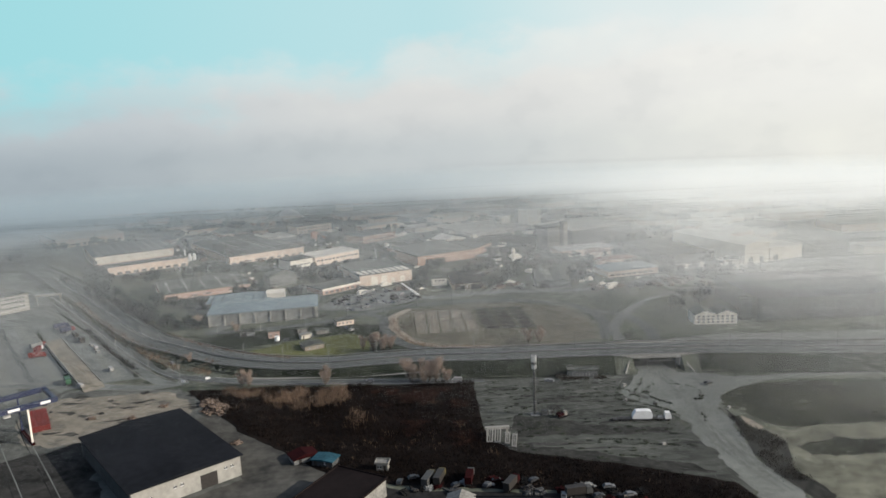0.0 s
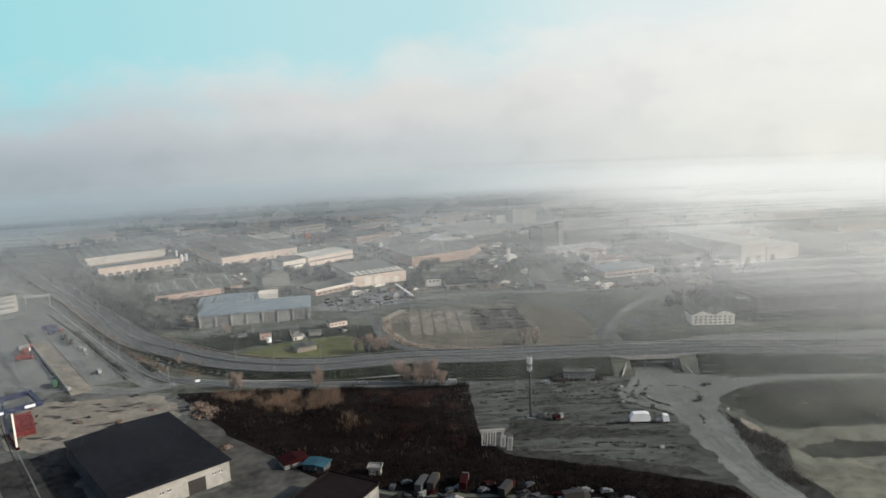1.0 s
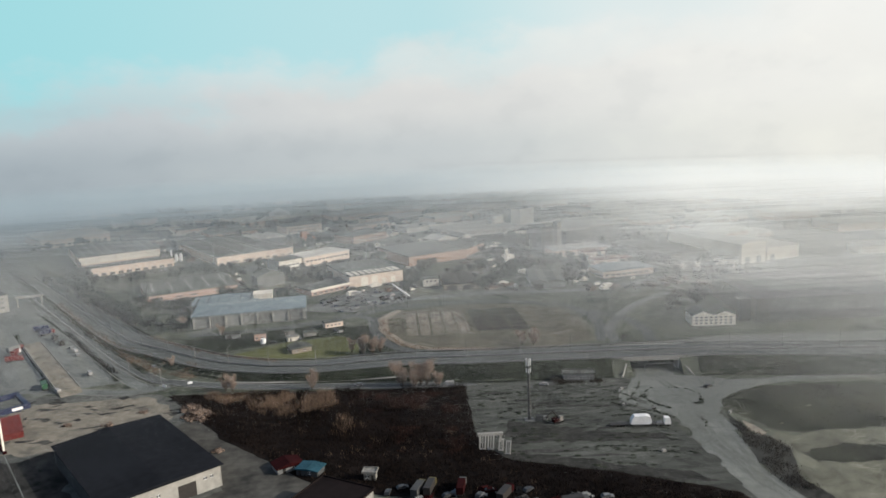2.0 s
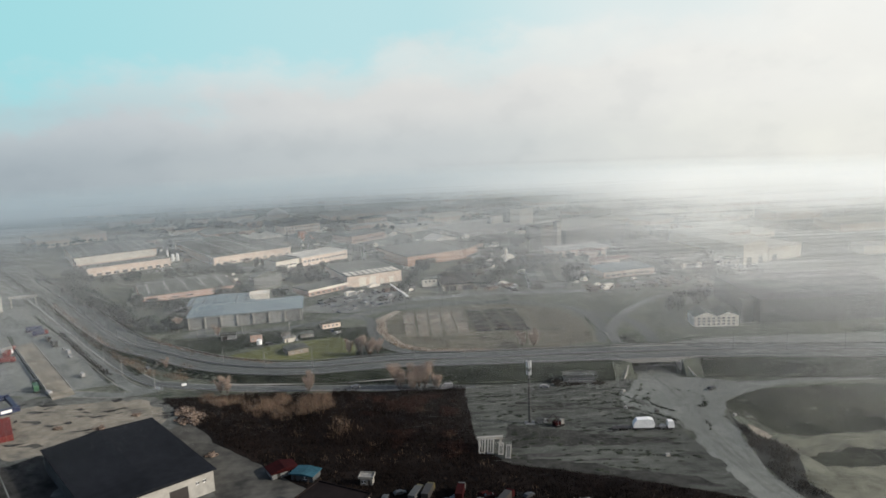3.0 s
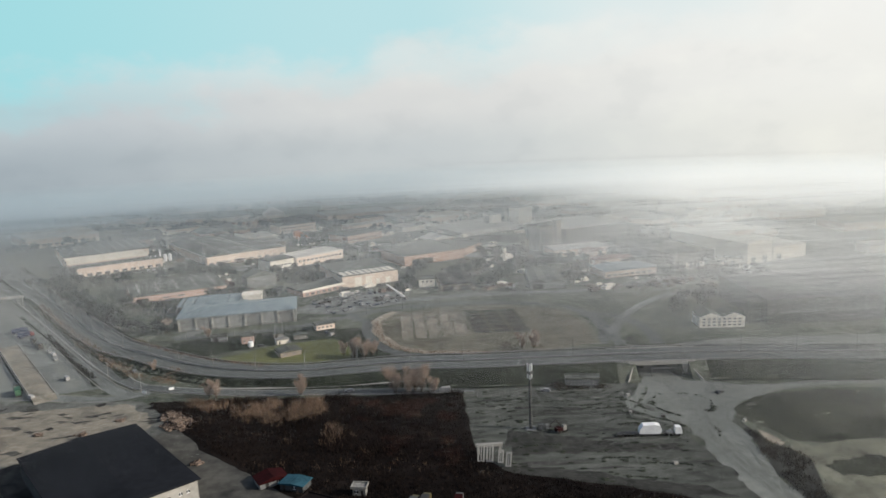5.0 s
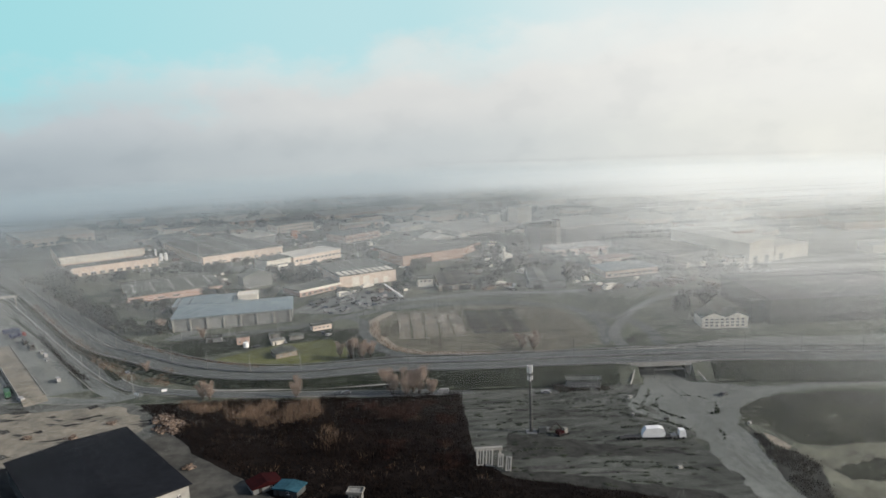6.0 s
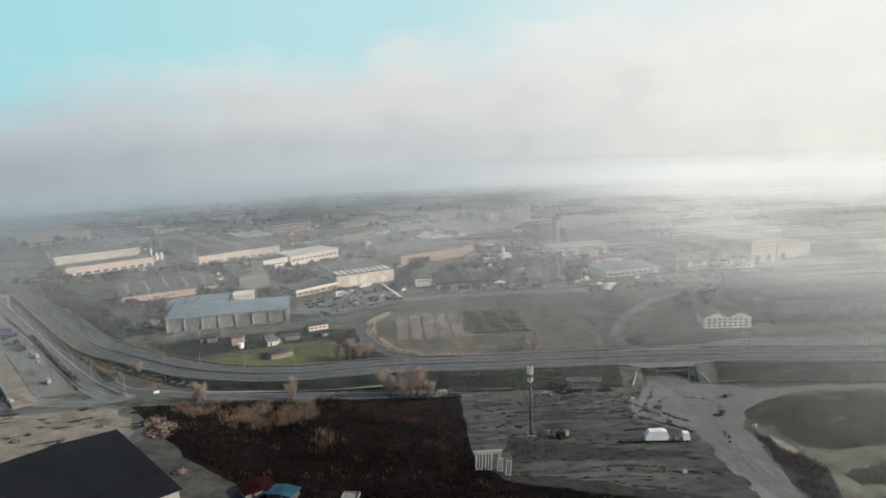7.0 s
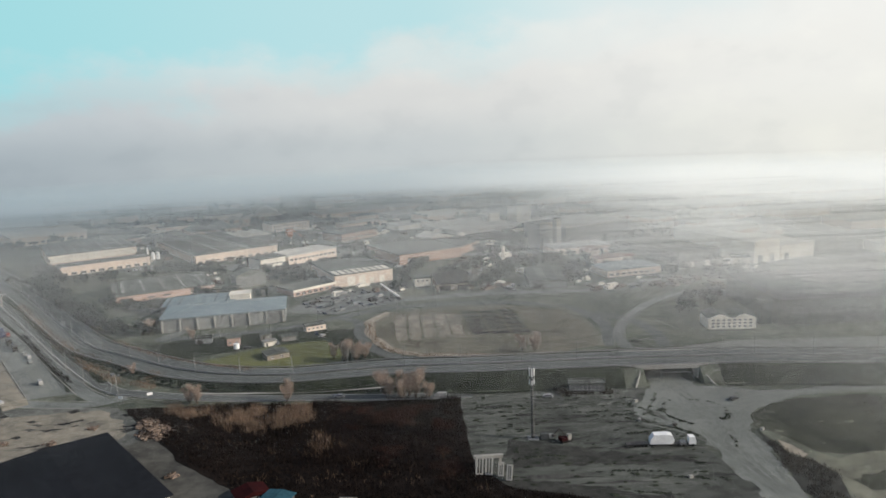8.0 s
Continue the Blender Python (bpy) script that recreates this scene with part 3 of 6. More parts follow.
for k, pts in enumerate(([(117, 225), (112, 245), (110, 270), (109, 292), (112, 310), (110, 330), (108, 346)], [(114, 225), (109, 245), (107.5, 270), (106, 292), (108, 310), (107, 330), (105, 346)],
                         [(120, 225), (114, 250), (115, 275), (117, 295), (124, 314), (136, 324)], [(113, 235), (108, 262), (104, 286), (96, 302), (86, 311)], [(110, 235), (105, 262), (101, 286), (92, 300), (82, 308)])):
    ribbon("wheel_rut", pts, 1.1, RUT, 0.135 + 0.002 * k, 3, "faint wheel rut of the dirt road", wobble=0.8)
for k, pts in enumerate(([(28.9, 300.8), (40, 295.4), (61.3, 286.3), (90, 279), (90, 275), (58.7, 275.5), (26.4, 279.1)], [(22, 270), (45.8, 265.6), (71.7, 254.5), (87.7, 248.8), (98, 240), (80, 243), (52, 250), (24, 262)])):
    patch("dark_soil", pts, 0.055 + 0.003 * k, DARK_SOIL, "dark damp soil on the dirt lot", "soil", rough=2.5, step=2)
ribbon("dirt_road", [(420, 326), (260, 333), (211, 332.5), (182, 333), (153, 330.5), (138, 325)], 6.5, DIRT_ROAD, 0.12, 4, "pale curving dirt track", wobble=0.8)
ribbon("dirt_road", [(96, 343), (90, 330), (84, 318), (97, 300)], 4.0, DIRT_ROAD, 0.11, 4, "pale dirt track", wobble=1.5)


for line, off, w_ in (([(-165, 382), (-200, 424), (-252, 488), (-330, 586)], -6.0, 3.2), ([(-176, 372), (-205, 410), (-250, 466), (-300, 526)], -5.5, 2.6), ([(-205, 366), (-215, 384), (-245, 424), (-285, 478)], 0.0, 2.4),
                      ([(-150, 392), (-170, 410), (-205, 446), (-262, 516), (-330, 602)], -3.0, 4.5)):
    ribbon("hedge_strip", line, w_, GRASS, 0.13, 4, "dark weedy strip between two roads", "grass", wobble=1.2, offset=off)


for off, w_, mat, lab in ((15, 5.5, DIRT_ROAD, "pale worn lane of the lorry park"), (22.5, 2.6, ASPHALT, "dark lane of the lorry park"), (-13, 6, DIRT_ROAD, "pale worn lane of the lorry park"),
                          (-24, 3.0, ASPHALT, "dark lane of the lorry park"), (-36, 8, DIRT_ROAD, "pale worn lane of the lorry park"), (-52, 3.5, ASPHALT, "dark lane of the lorry park")):
    ribbon("lorry_lane", [(-193.8, 366), (-262, 456), (-329, 545), (-400, 640)], w_, mat, 0.07, 6, lab, "road", wobble=1.0, offset=-off)
for off in (0.0, 2.2, 11.0, 13.5, 19.0, 21.5):
    ribbon("crane_rail", [(-205 - off * 0.8, 321 - off * 0.6), (-184.3 - off * 0.8, 293 - off * 0.6), (-153.6 - off * 0.8, 253.7 - off * 0.6), (-105 - off * 0.8, 190 - off * 0.6)], 0.4,
           OLD_ASPHALT if off in (0.0, 11.0) else YARD_ASPHALT, 0.10, 8, "crane rail sunk in the yard", "rail")
for i in range(26):
    r_ = random.Random(200 + i)
    x, y, u, v = r_.uniform(18, 90), r_.uniform(262, 338), r_.uniform(5, 17), r_.uniform(0.6, 1.6)
    if y < 262 + max(0, 60 - x) * 0.2:
        continue
    patch("wet_track", [(x - u, y), (x - u * 0.3, y + v), (x + u * 0.5, y + v * 0.8), (x + u, y - 0.3), (x + u * 0.2, y - v), (x - u * 0.6, y - v * 0.7)], 0.07 + 0.001 * i, DARK_SOIL if i % 3 else WORN_ASPHALT,
          "dark wet streak on the dirt lot", "soil", rough=0.8, step=2)
for i in range(48):
    r_ = random.Random(300 + i)
    x, y, u, v = r_.uniform(-205, -120), r_.uniform(296, 352), r_.uniform(1.5, 6), r_.uniform(0.8, 2.5)
    patch("oil_stain", [(x - u, y), (x, y + v), (x + u, y + 0.4), (x + u * 0.2, y - v)], 0.045 + 0.001 * i, (YARD_ASPHALT, YARD_SHADED_STAINED, WORN_CONCRETE)[i % 3], "dark stain on the depot yard", "soil", rough=2.2, step=0.8)


for pts, off in (([(-163, 372), (-198, 414), (-245, 473), (-298, 534)], 3.7), ([(-163, 372), (-198, 414), (-245, 473), (-298, 534)], -3.7), ([(-155, 357), (-174, 359), (-197, 364), (-260, 372)], 3.8),
                 ([(-155, 357), (-174, 359), (-197, 364), (-260, 372)], -3.8), ([(-120, 362.8), (-139, 369), (-154, 377), (-191, 418), (-251, 492)], 5.6), ([(-205, 366), (-215, 384), (-245, 424), (-285, 478)], 1.6)):
    ribbon("kerb", pts, 0.4, CONCRETE, 0.22, 4, "pale concrete kerb beside a road", "kerb", offset=off)


def loading_ramp():
    """The long raised ramp between the lorry parks."""
    ob = base("loading_ramp", -191.5, 363, 0, 127.5, "long raised concrete ramp with a pale tan top", "ramp")
    part("deck", Build().prism([(-7, 0.02), (112, 0.02), (112, 1.3), (0, 1.3)], -5.2, 5.2), TAN_YARD, ob)
    for y in (-5.25, 5.05):
        part("kerb", Build().box(0, y, 1.3, 112, y + 0.2, 1.65), CONCRETE, ob)
    part("side_wall", Build().box(0.2, 5.21, 0, 112, 5.45, 2.2), CONCRETE, ob)


loading_ramp()

# ---- buildings ----
FOOTPRINTS = []


def built_over(x, y, margin=3.0):
    """Whether a place lies under a building or close to its walls."""
    for bx, by, t, length, depth in FOOTPRINTS:
        u, v = (x - bx) * math.cos(t) + (y - by) * math.sin(t), (y - by) * math.cos(t) - (x - bx) * math.sin(t)
        if -margin < u < length + margin and -margin < v < depth + margin:
            return True
    return False


def building(name, x, y, turn, length, depth, height, walls, roof, label, category="building", style="flat", bays=1, openings=(), rise=None,
             fascia=None, strips=0, overhang=0.5, z=0.0, sides=0, gables=False):
    """A hall or house: four walls with openings, roof, a pane or leaf in each opening. Facade along x, depth behind it."""
    ob = base(name, x, y, z, turn, label, category)
    FOOTPRINTS.append((x, y, radians(turn), length, depth))
    t = 0.35
    part("front_wall", wall(length, height, t, [o[:4] for o in openings]), walls, ob)
    side = [(depth * (i + 0.3) / sides, height * 0.45, depth * (i + 0.7) / sides, height * 0.7) for i in range(sides)]
    for nm, px, py, tn, ln, op in (("side_wall", length, 0, 90, depth, side), ("side_wall", 0, depth, -90, depth, side), ("back_wall", length, depth, 180, length, [])):
        wl = part(nm, wall(ln, height, t, op), walls, ob)
        wl.matrix_local = pose(px, py, 0, 0, 0, tn)
        for o in op:
            pn = part("window", Build().box(o[0], 0.12, o[1], o[2], 0.18, o[3]), GLASS, wl)
    for o in openings:
        kind = o[4] if len(o) > 4 else "window"
        mat = {"window": GLASS, "door": DOOR, "white_door": WHITE, "grey_door": GREY_WALL}[kind]
        pane = part("window" if kind == "window" else "door", Build().box(o[0], 0.14, o[1], o[2], 0.2, o[3]), mat, ob)
        if kind == "window":
            fr = Build().box(o[0], 0.08, o[1], o[2], 0.14, o[1] + 0.12).box(o[0], 0.08, o[3] - 0.12, o[2], 0.14, o[3])
            fr.box((o[0] + o[2]) / 2 - 0.06, 0.08, o[1] + 0.12, (o[0] + o[2]) / 2 + 0.06, 0.14, o[3] - 0.12)
            part("window_frame", fr, WHITE_PAINT, pane)
    b, e = Build(), overhang
    if style == "flat":
        b.box(-e, -e, height, length + e, depth + e, height + 0.35)
        for a in ((-e, -e, length + e, -e + 0.3), (-e, depth + e - 0.3, length + e, depth + e), (-e, -e + 0.3, -e + 0.3, depth + e - 0.3), (length + e - 0.3, -e + 0.3, length + e, depth + e - 0.3)):
            b.box(a[0], a[1], height + 0.35, a[2], a[3], height + 0.8)
    elif style == "gable":
        bw = length / bays
        r = rise or bw * 0.18
        for i in range(bays):
            o, bb = (e, b) if bays == 1 else (0, Build())
            bb.prism([(i * bw - o, height), ((i + 1) * bw + o, height), ((i + 1) * bw + o, height + 0.25), (i * bw + bw / 2, height + r), (i * bw - o, height + 0.25)], -e, depth + e)
            if bays > 1:
                part("roof_bay", bb, roof, ob)
            if gables:
                part("gable_wall", Build().prism([(i * bw, height - 0.3), ((i + 1) * bw, height - 0.3), ((i + 1) * bw, height + 0.2), (i * bw + bw / 2, height + r - 0.15), (i * bw, height + 0.2)], -e - 0.2, -e - 0.003), walls, ob)
    elif style == "barrel":
        bw = length / bays
        r = rise or bw * 0.2
        for i in range(bays):
            arc = [(i * bw + bw * k / 8, height + 0.2 + r * math.sin(math.pi * k / 8)) for k in range(8, -1, -1)]
            b.prism([(i * bw, height), ((i + 1) * bw, height), *arc], -e, depth + e)
    elif style == "saw":
        bd = depth / bays
        r = rise or bd * 0.22
        b.box(-e, 0, height, length + e, depth, height + 0.1)
        for i in range(bays):
            y0, y1 = i * bd + 0.3, (i + 1) * bd
            s, k = Build(), 0
            s.v += [(-e, y0, height + 0.1), (length + e, y0, height + 0.1), (length + e, y1, height + 0.1), (-e, y1, height + 0.1), (-e, y0, height + r), (length + e, y0, height + r),
                    (length + e, y1, height + 0.35), (-e, y1, height + 0.35)]
            s.f += [(3, 2, 1, 0), (4, 5, 6, 7), (0, 1, 5, 4), (1, 2, 6, 5), (2, 3, 7, 6), (3, 0, 4, 7)]
            part("roof_bay", s, roof, ob)
            part("clerestory", Build().box(-e, y0 - 0.25, height + 0.1, length + e, y0 - 0.003, height + r - 0.1), WHITE, ob)
    elif style == "hip":
        r = rise or depth * 0.2
        k = len(b.v)
        q = min(depth, length) / 2
        b.v += [(-e, -e, height), (length + e, -e, height), (length + e, depth + e, height), (-e, depth + e, height), (q, depth / 2, height + r), (length - q, depth / 2, height + r)]
        b.f += [tuple(k + i for i in f) for f in ((3, 2, 1, 0), (0, 1, 5, 4), (1, 2, 5), (2, 3, 4, 5), (3, 0, 4))]
    rf = part("roof", b, roof, ob) if b.f else ob
    for i in range(strips):
        if style == "flat":
            at = length * (i + 0.5) / strips
            part("skylight", Build().box(at - 0.9, depth * 0.15, height + 0.34, at + 0.9, depth * 0.85, height + 0.6), ROOF_LIGHT, rf)
    if fascia:
        part("fascia", Build().box(-e - 0.05, -e - 0.12, height - 0.9, length + e + 0.05, -e - 0.003, height + 0.85), fascia, ob)
    return ob


def windows(length, z0, z1, width, gap, start=2.0):
    out, x = [], start
    while x + width < length - 0.8:
        out.append((x, z0, x + width, z1))
        x += width + gap
    return out


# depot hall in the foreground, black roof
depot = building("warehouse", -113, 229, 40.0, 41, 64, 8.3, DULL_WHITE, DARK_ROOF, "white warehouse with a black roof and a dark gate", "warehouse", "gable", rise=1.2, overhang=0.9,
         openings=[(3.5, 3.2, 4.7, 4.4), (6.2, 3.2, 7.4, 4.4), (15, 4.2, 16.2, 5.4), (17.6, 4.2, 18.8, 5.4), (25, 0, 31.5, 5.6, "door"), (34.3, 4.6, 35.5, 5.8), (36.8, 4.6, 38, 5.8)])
# side wall turned from the sun gets its shade as a dark panel
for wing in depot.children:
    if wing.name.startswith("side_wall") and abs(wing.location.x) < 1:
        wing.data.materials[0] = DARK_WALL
        tagged(wing, "side wall darkened as the shaded side")
# blue-grey roofed hall with seven open bays
hall = building("market_hall", -163, 471, 10.0, 74, 34, 8.8, GREY_WALL, BLUE_METAL, "grey hall with a blue-grey metal roof and seven bays", "hall", "hip", rise=2.6, overhang=0.9,
                openings=[(1.2 + i * 10.3, 0, 10.7 + i * 10.3, 7.3, "grey_door") for i in range(7)])
for i in range(8):
    part("column", Build().box(0.2 + i * 10.3, -0.7, 0, 1.1 + i * 10.3, -0.003, 8.7), CONCRETE, hall, "pale concrete column")
part("eaves_band", Build().box(-0.4, -0.75, 7.9, 74.4, -0.71, 8.75), BLUE_METAL, hall)
annex = building("hall_annex", -175.5, 507, 10, 46, 26, 7.4, GREY_WALL, BLUE_METAL, "annex with a ribbed blue-grey roof behind the hall", "hall", "gable", 1, rise=1.2)
for i in range(6):
    part("roof_rib", Build().box(3 + i * 7.5, 1, 8.0, 3.4 + i * 7.5, 25, 8.5), DOOR, annex)
building("roof_cabin", -134, 520, 10, 13, 11, 10.2, WHITE, WHITE, "white plant cabin beside a grey hall", "cabin")
D = 32.0
building("low_factory", -226, 553, 26, 70, 62, 5.0, PINK, GREY_ROOF, "long low pink factory with a flat grey roof", "factory", strips=5, openings=[(3, 0, 12, 3.4, "door"), (22, 1.4, 27, 2.8), (33, 1.4, 38, 2.8), (52, 1.4, 57, 2.8)])
building("factory_hall", -325, 671, D, 76, 24, 7.2, CREAM, GREY_ROOF, "long cream factory front with a flat grey roof", "factory", openings=windows(76, 0.2, 2.6, 4.5, 3), fascia=CREAM)
building("factory_hall", -346, 699, D, 72, 30, 7.4, CREAM, GREY_ROOF, "cream factory hall with two stepped white clerestories", "factory", "saw", 2, rise=4.2)
building("factory_hall", -364, 728, D, 80, 84, 9.2, CREAM, GREY_ROOF, "factory hall under a ribbed dark roof", "factory", "gable", 9, rise=1.8)
building("factory_hall", -475, 863, 40, 80, 90, 9.5, CREAM, GREY_ROOF, "far cream factory hall with sawtooth roof", "factory", "saw", 8, openings=windows(80, 1.5, 4, 4, 3))
long_hall = building("long_hall", -214, 700, 35, 80, 130, 7.2, CREAM, GREY_ROOF, "cream hall with three long gabled roofs", "factory", "gable", 3, rise=3.6, openings=windows(80, 1, 2.4, 4, 4), fascia=CREAM)
for i in range(4):
    part("gutter", Build().box(i * 26.67 - 0.8, 0, 7.46, i * 26.67 + 0.8, 130, 8.2), ROOF_LIGHT, long_hall, "pale gutter between two roofs")
building("office", -143, 651, 42, 24, 22, 10.0, WHITE, GREY_ROOF, "white office block with two rows of windows", "office", openings=windows(24, 4.5, 6, 3, 1) + windows(24, 1, 2.6, 3, 1))
building("office", -124, 674, 42, 52, 30, 8.0, CREAM, PALE_ROOF, "cream office wing with a pale roof", "office", openings=windows(52, 3.5, 5.5, 3, 1.5))
store = building("storage_hall", -70, 573, 25, 47, 62, 9.2, CREAM, GREY_ROOF, "cream storage hall with white gates and a ribbed roof edge", "hall", "flat",
                 openings=[(10, 0, 16, 7.5, "white_door"), (19, 0, 24.5, 7.5, "white_door"), (28, 0, 31.5, 4.5, "white_door"), (36, 0, 40, 5, "white_door")])
for i in range(9):
    part("roof_strip", Build().box(1.5 + i * 5.0, -0.3, 9.81, 4.6 + i * 5.0, 15, 10.2), WHITE, store, "white ribbed roof strip")
building("low_shop", -97, 550, 41, 42, 24, 4.2, PINK, GREY_ROOF, "low shop with a white fascia", "shop", fascia=WHITE, openings=windows(42, 0.4, 2.6, 3, 2))
building("brick_hall", -24, 651, 28, 62, 70, 8.6, BRICK, GREY_ROOF, "orange brick hall with a dark roof", "factory", openings=[(22, 0, 29, 5, "door")])
building("brick_wing", 27, 682, 60, 46, 45, 7.0, BRICK, GREY_ROOF, "orange brick wing of a factory", "factory")
building("small_house", -10, 565, 5, 12, 11, 6.0, WHITE, GREY_ROOF, "small white house beside the road", "house", openings=windows(12, 3.5, 5, 1.6, 1.6))
building("shed", 6, 548, 5, 27, 42, 4.6, TAN_WALL, BROWN_ROOF, "tan shed with a brown gabled roof", "shed", "gable", 2, rise=1.8, openings=[(2, 0, 10, 3.6, "door"), (15, 0, 23, 3.6, "door")])
building("shed", 72, 541, -3, 27, 46, 5, GREY_WALL, GREY_ROOF, "grey shed with two gabled roofs", "shed", "gable", 2, rise=2.0, openings=[(2, 0, 10, 3.6, "door")])
building("large_hall", 256, 590, 20, 26, 95, 17, WHITE, PALE_ROOF, "tall cream industrial hall in fog", "factory", "gable", 1, rise=2.5, gables=True, openings=[(4, 0, 9, 6, "grey_door"), (16, 0, 21, 6, "grey_door")])
building("hall_wing", 283, 602, 20, 36, 60, 11, WHITE, PALE_ROOF, "cream side wing of a tall hall", "factory", openings=[(4, 0, 9, 5, "grey_door")])
building("dark_hall", 200, 600, 20, 42, 80, 9, GREY_WALL, GREY_ROOF, "long grey hall beside a tall cream one", "factory", "gable", 2, rise=1.6)
building("small_block", 235, 580, -10, 12, 9, 8, WHITE, GREY_ROOF, "small white block beside a hall", "building")
building("gabled_office", 154, 425, -4, 26, 14, 6.0, WHITE, GREY_ROOF, "cream office building with three rows of windows", "office", "gable", 2, rise=3.0, gables=True,
         openings=windows(26, 0.8, 1.9, 1.5, 1.4) + windows(26, 2.7, 3.7, 1.5, 1.4) + windows(26, 4.5, 5.5, 1.5, 1.4))
building("grey_works", 194, 426, 0, 95, 70, 14, DARK_WALL, DARK_ROOF, "long grey works building in fog", "factory", openings=windows(90, 6.5, 9, 3, 2))
building("sign_tower", 185, 430, 0, 7, 6, 13, DARK_WALL, GREY_ROOF, "grey stair tower with a white sign", "tower")
building("apartment_block", 74, 871, 35, 15, 12, 14, WHITE, GREY_ROOF, "cream block lit by the sun", "building")
building("apartment_block", 66, 876, -10, 10, 12, 12, GREY_WALL, GREY_ROOF, "grey block beside a cream one", "building")
building("tall_block", 107, 880, 40, 25, 16, 20, WHITE, GREY_ROOF, "tall pale block lit by the sun", "building")
building("plant_tower", 119, 688, 30, 5, 6, 29, CONCRETE, GREY_ROOF, "slender pale grey process tower", "tower")
building("plant_tower", 104, 692, 30, 24, 18, 24, CONCRETE, GREY_ROOF, "pale grey process tower with window bands", "tower", openings=windows(24, 17, 19, 4, 1.5) + windows(24, 9, 11, 4, 1.5))
building("plant_hall", 133, 716, 29, 80, 66, 16, GREY_WALL, PALE_ROOF, "large grey plant hall in haze", "factory")
building("far_hall", -139, 997, 26, 98, 60, 6, CREAM, PALE_ROOF, "far low cream hall with pale roof", "hall", fascia=CREAM)
building("flats", -167, 1126, 11, 26, 16, 17, WHITE, GREY_ROOF, "white block of flats in haze", "flats", openings=windows(26, 3, 4.5, 2, 2) + windows(26, 7, 8.5, 2, 2) + windows(26, 11, 12.5, 2, 2))
building("far_hall", -400, 1171, 33, 55, 34, 7.4, WHITE, GREY_ROOF, "far white hall among dark trees", "hall")
building("far_shed", -332, 1191, 6, 34, 40, 6, WHITE, PALE_ROOF, "far white gabled shed with steep roof", "shed", "gable", 1, rise=8)
building("far_shed", -242, 1058, 15, 30, 36, 5, WHITE, PALE_ROOF, "far white gabled shed with steep roof", "shed", "gable", 1, rise=8)
building("far_hall", -297, 1035, 40, 46, 30, 6.5, WHITE, GREY_ROOF, "far white hall among dark trees", "hall")
building("terrace", -90, 794, 45, 49, 34, 8, BRICK, GREY_ROOF, "brown brick hall with dark windows", "factory", openings=windows(49, 2, 4, 3, 2))
building("terrace", -183, 888, 35, 48, 30, 10, CREAM, GREY_ROOF, "cream block with rows of windows", "office", openings=windows(48, 2, 4, 2, 2) + windows(48, 6, 8, 2, 2))
building("far_hall", -600, 1180, 20, 90, 60, 16, WHITE, GREY_ROOF, "distant white hall in blue haze", "hall")
building("far_hall", -559, 1172, 35, 68, 36, 6, CREAM, GREY_ROOF, "distant cream hall in blue haze", "hall")
building("low_plant", 35, 804, 31, 84, 80, 4, PALE_ROOF, PALE_ROOF, "low pale flat plant building", "factory")
building("far_warehouse", 233, 1140, -50, 150, 90, 10, WHITE, PALE_ROOF, "distant pale warehouse in white fog", "warehouse")
building("low_works", 134, 565, 14, 45, 26, 5.2, CREAM, BLUE_METAL, "low cream works with a long grey-blue roof", "factory", "gable", 1, rise=1.4, openings=windows(45, 1, 2.8, 3, 2))
building("low_works", 138, 614, 10, 35, 12, 5, CREAM, RED_TILE, "low works with a red roof", "factory", "gable", 1, rise=1.6)
building("low_works", 136, 642, 14, 20, 14, 7, CREAM, RED_TILE, "small works with a red roof", "factory", "gable", 1, rise=1.8)
building("low_works", 112, 660, 14, 55, 26, 6, CREAM, PALE_ROOF, "long low cream works in haze", "factory", openings=windows(55, 1, 3, 4, 3))
building("far_hall", 415, 726, 5, 70, 45, 8, CREAM, PALE_ROOF, "pale industrial hall in fog", "hall")
building("far_hall", 395, 820, 10, 60, 40, 9, CREAM, PALE_ROOF, "pale industrial hall in fog", "hall")
building("far_hall", 369, 610, 3, 30, 20, 7, WHITE, PALE_ROOF, "pale industrial hall in fog", "hall")
building("pink_house", -114, 437, 12, 7, 6, 4.4, PINK, GREY_ROOF, "small pink house with dark windows", "house", openings=[(1, 1, 2.2, 2.4), (4.5, 1, 5.7, 2.4)])
building("garden_house", -85, 407, 28, 12, 10, 2.7, TAN_WALL, GREY_ROOF, "low house with a grey gabled roof", "house", "gable", 1, rise=1.3, openings=[(2, 0.8, 3.4, 2), (7, 0.8, 8.4, 2)])
building("garden_house", -73, 458, 25, 12, 6, 3.2, CREAM, GREY_ROOF, "small cream house with dark windows", "house", openings=windows(12, 0.9, 2.2, 1.4, 1.2, 1))
building("field_hut", 60.5, 343.0, -6, 15, 5, 3.8, GREY_WALL, GREY_ROOF, "grey concrete hut with a row of small windows", "hut", openings=windows(15, 1.4, 2.6, 0.9, 0.8))
building("office", -345, 530, 49, 24, 20, 13, DULL_WHITE, GREY_ROOF, "white office block with window bands", "office", openings=windows(24, 3, 5, 4, 1) + windows(24, 7, 9, 4, 1) + windows(24, 10, 12, 4, 1))


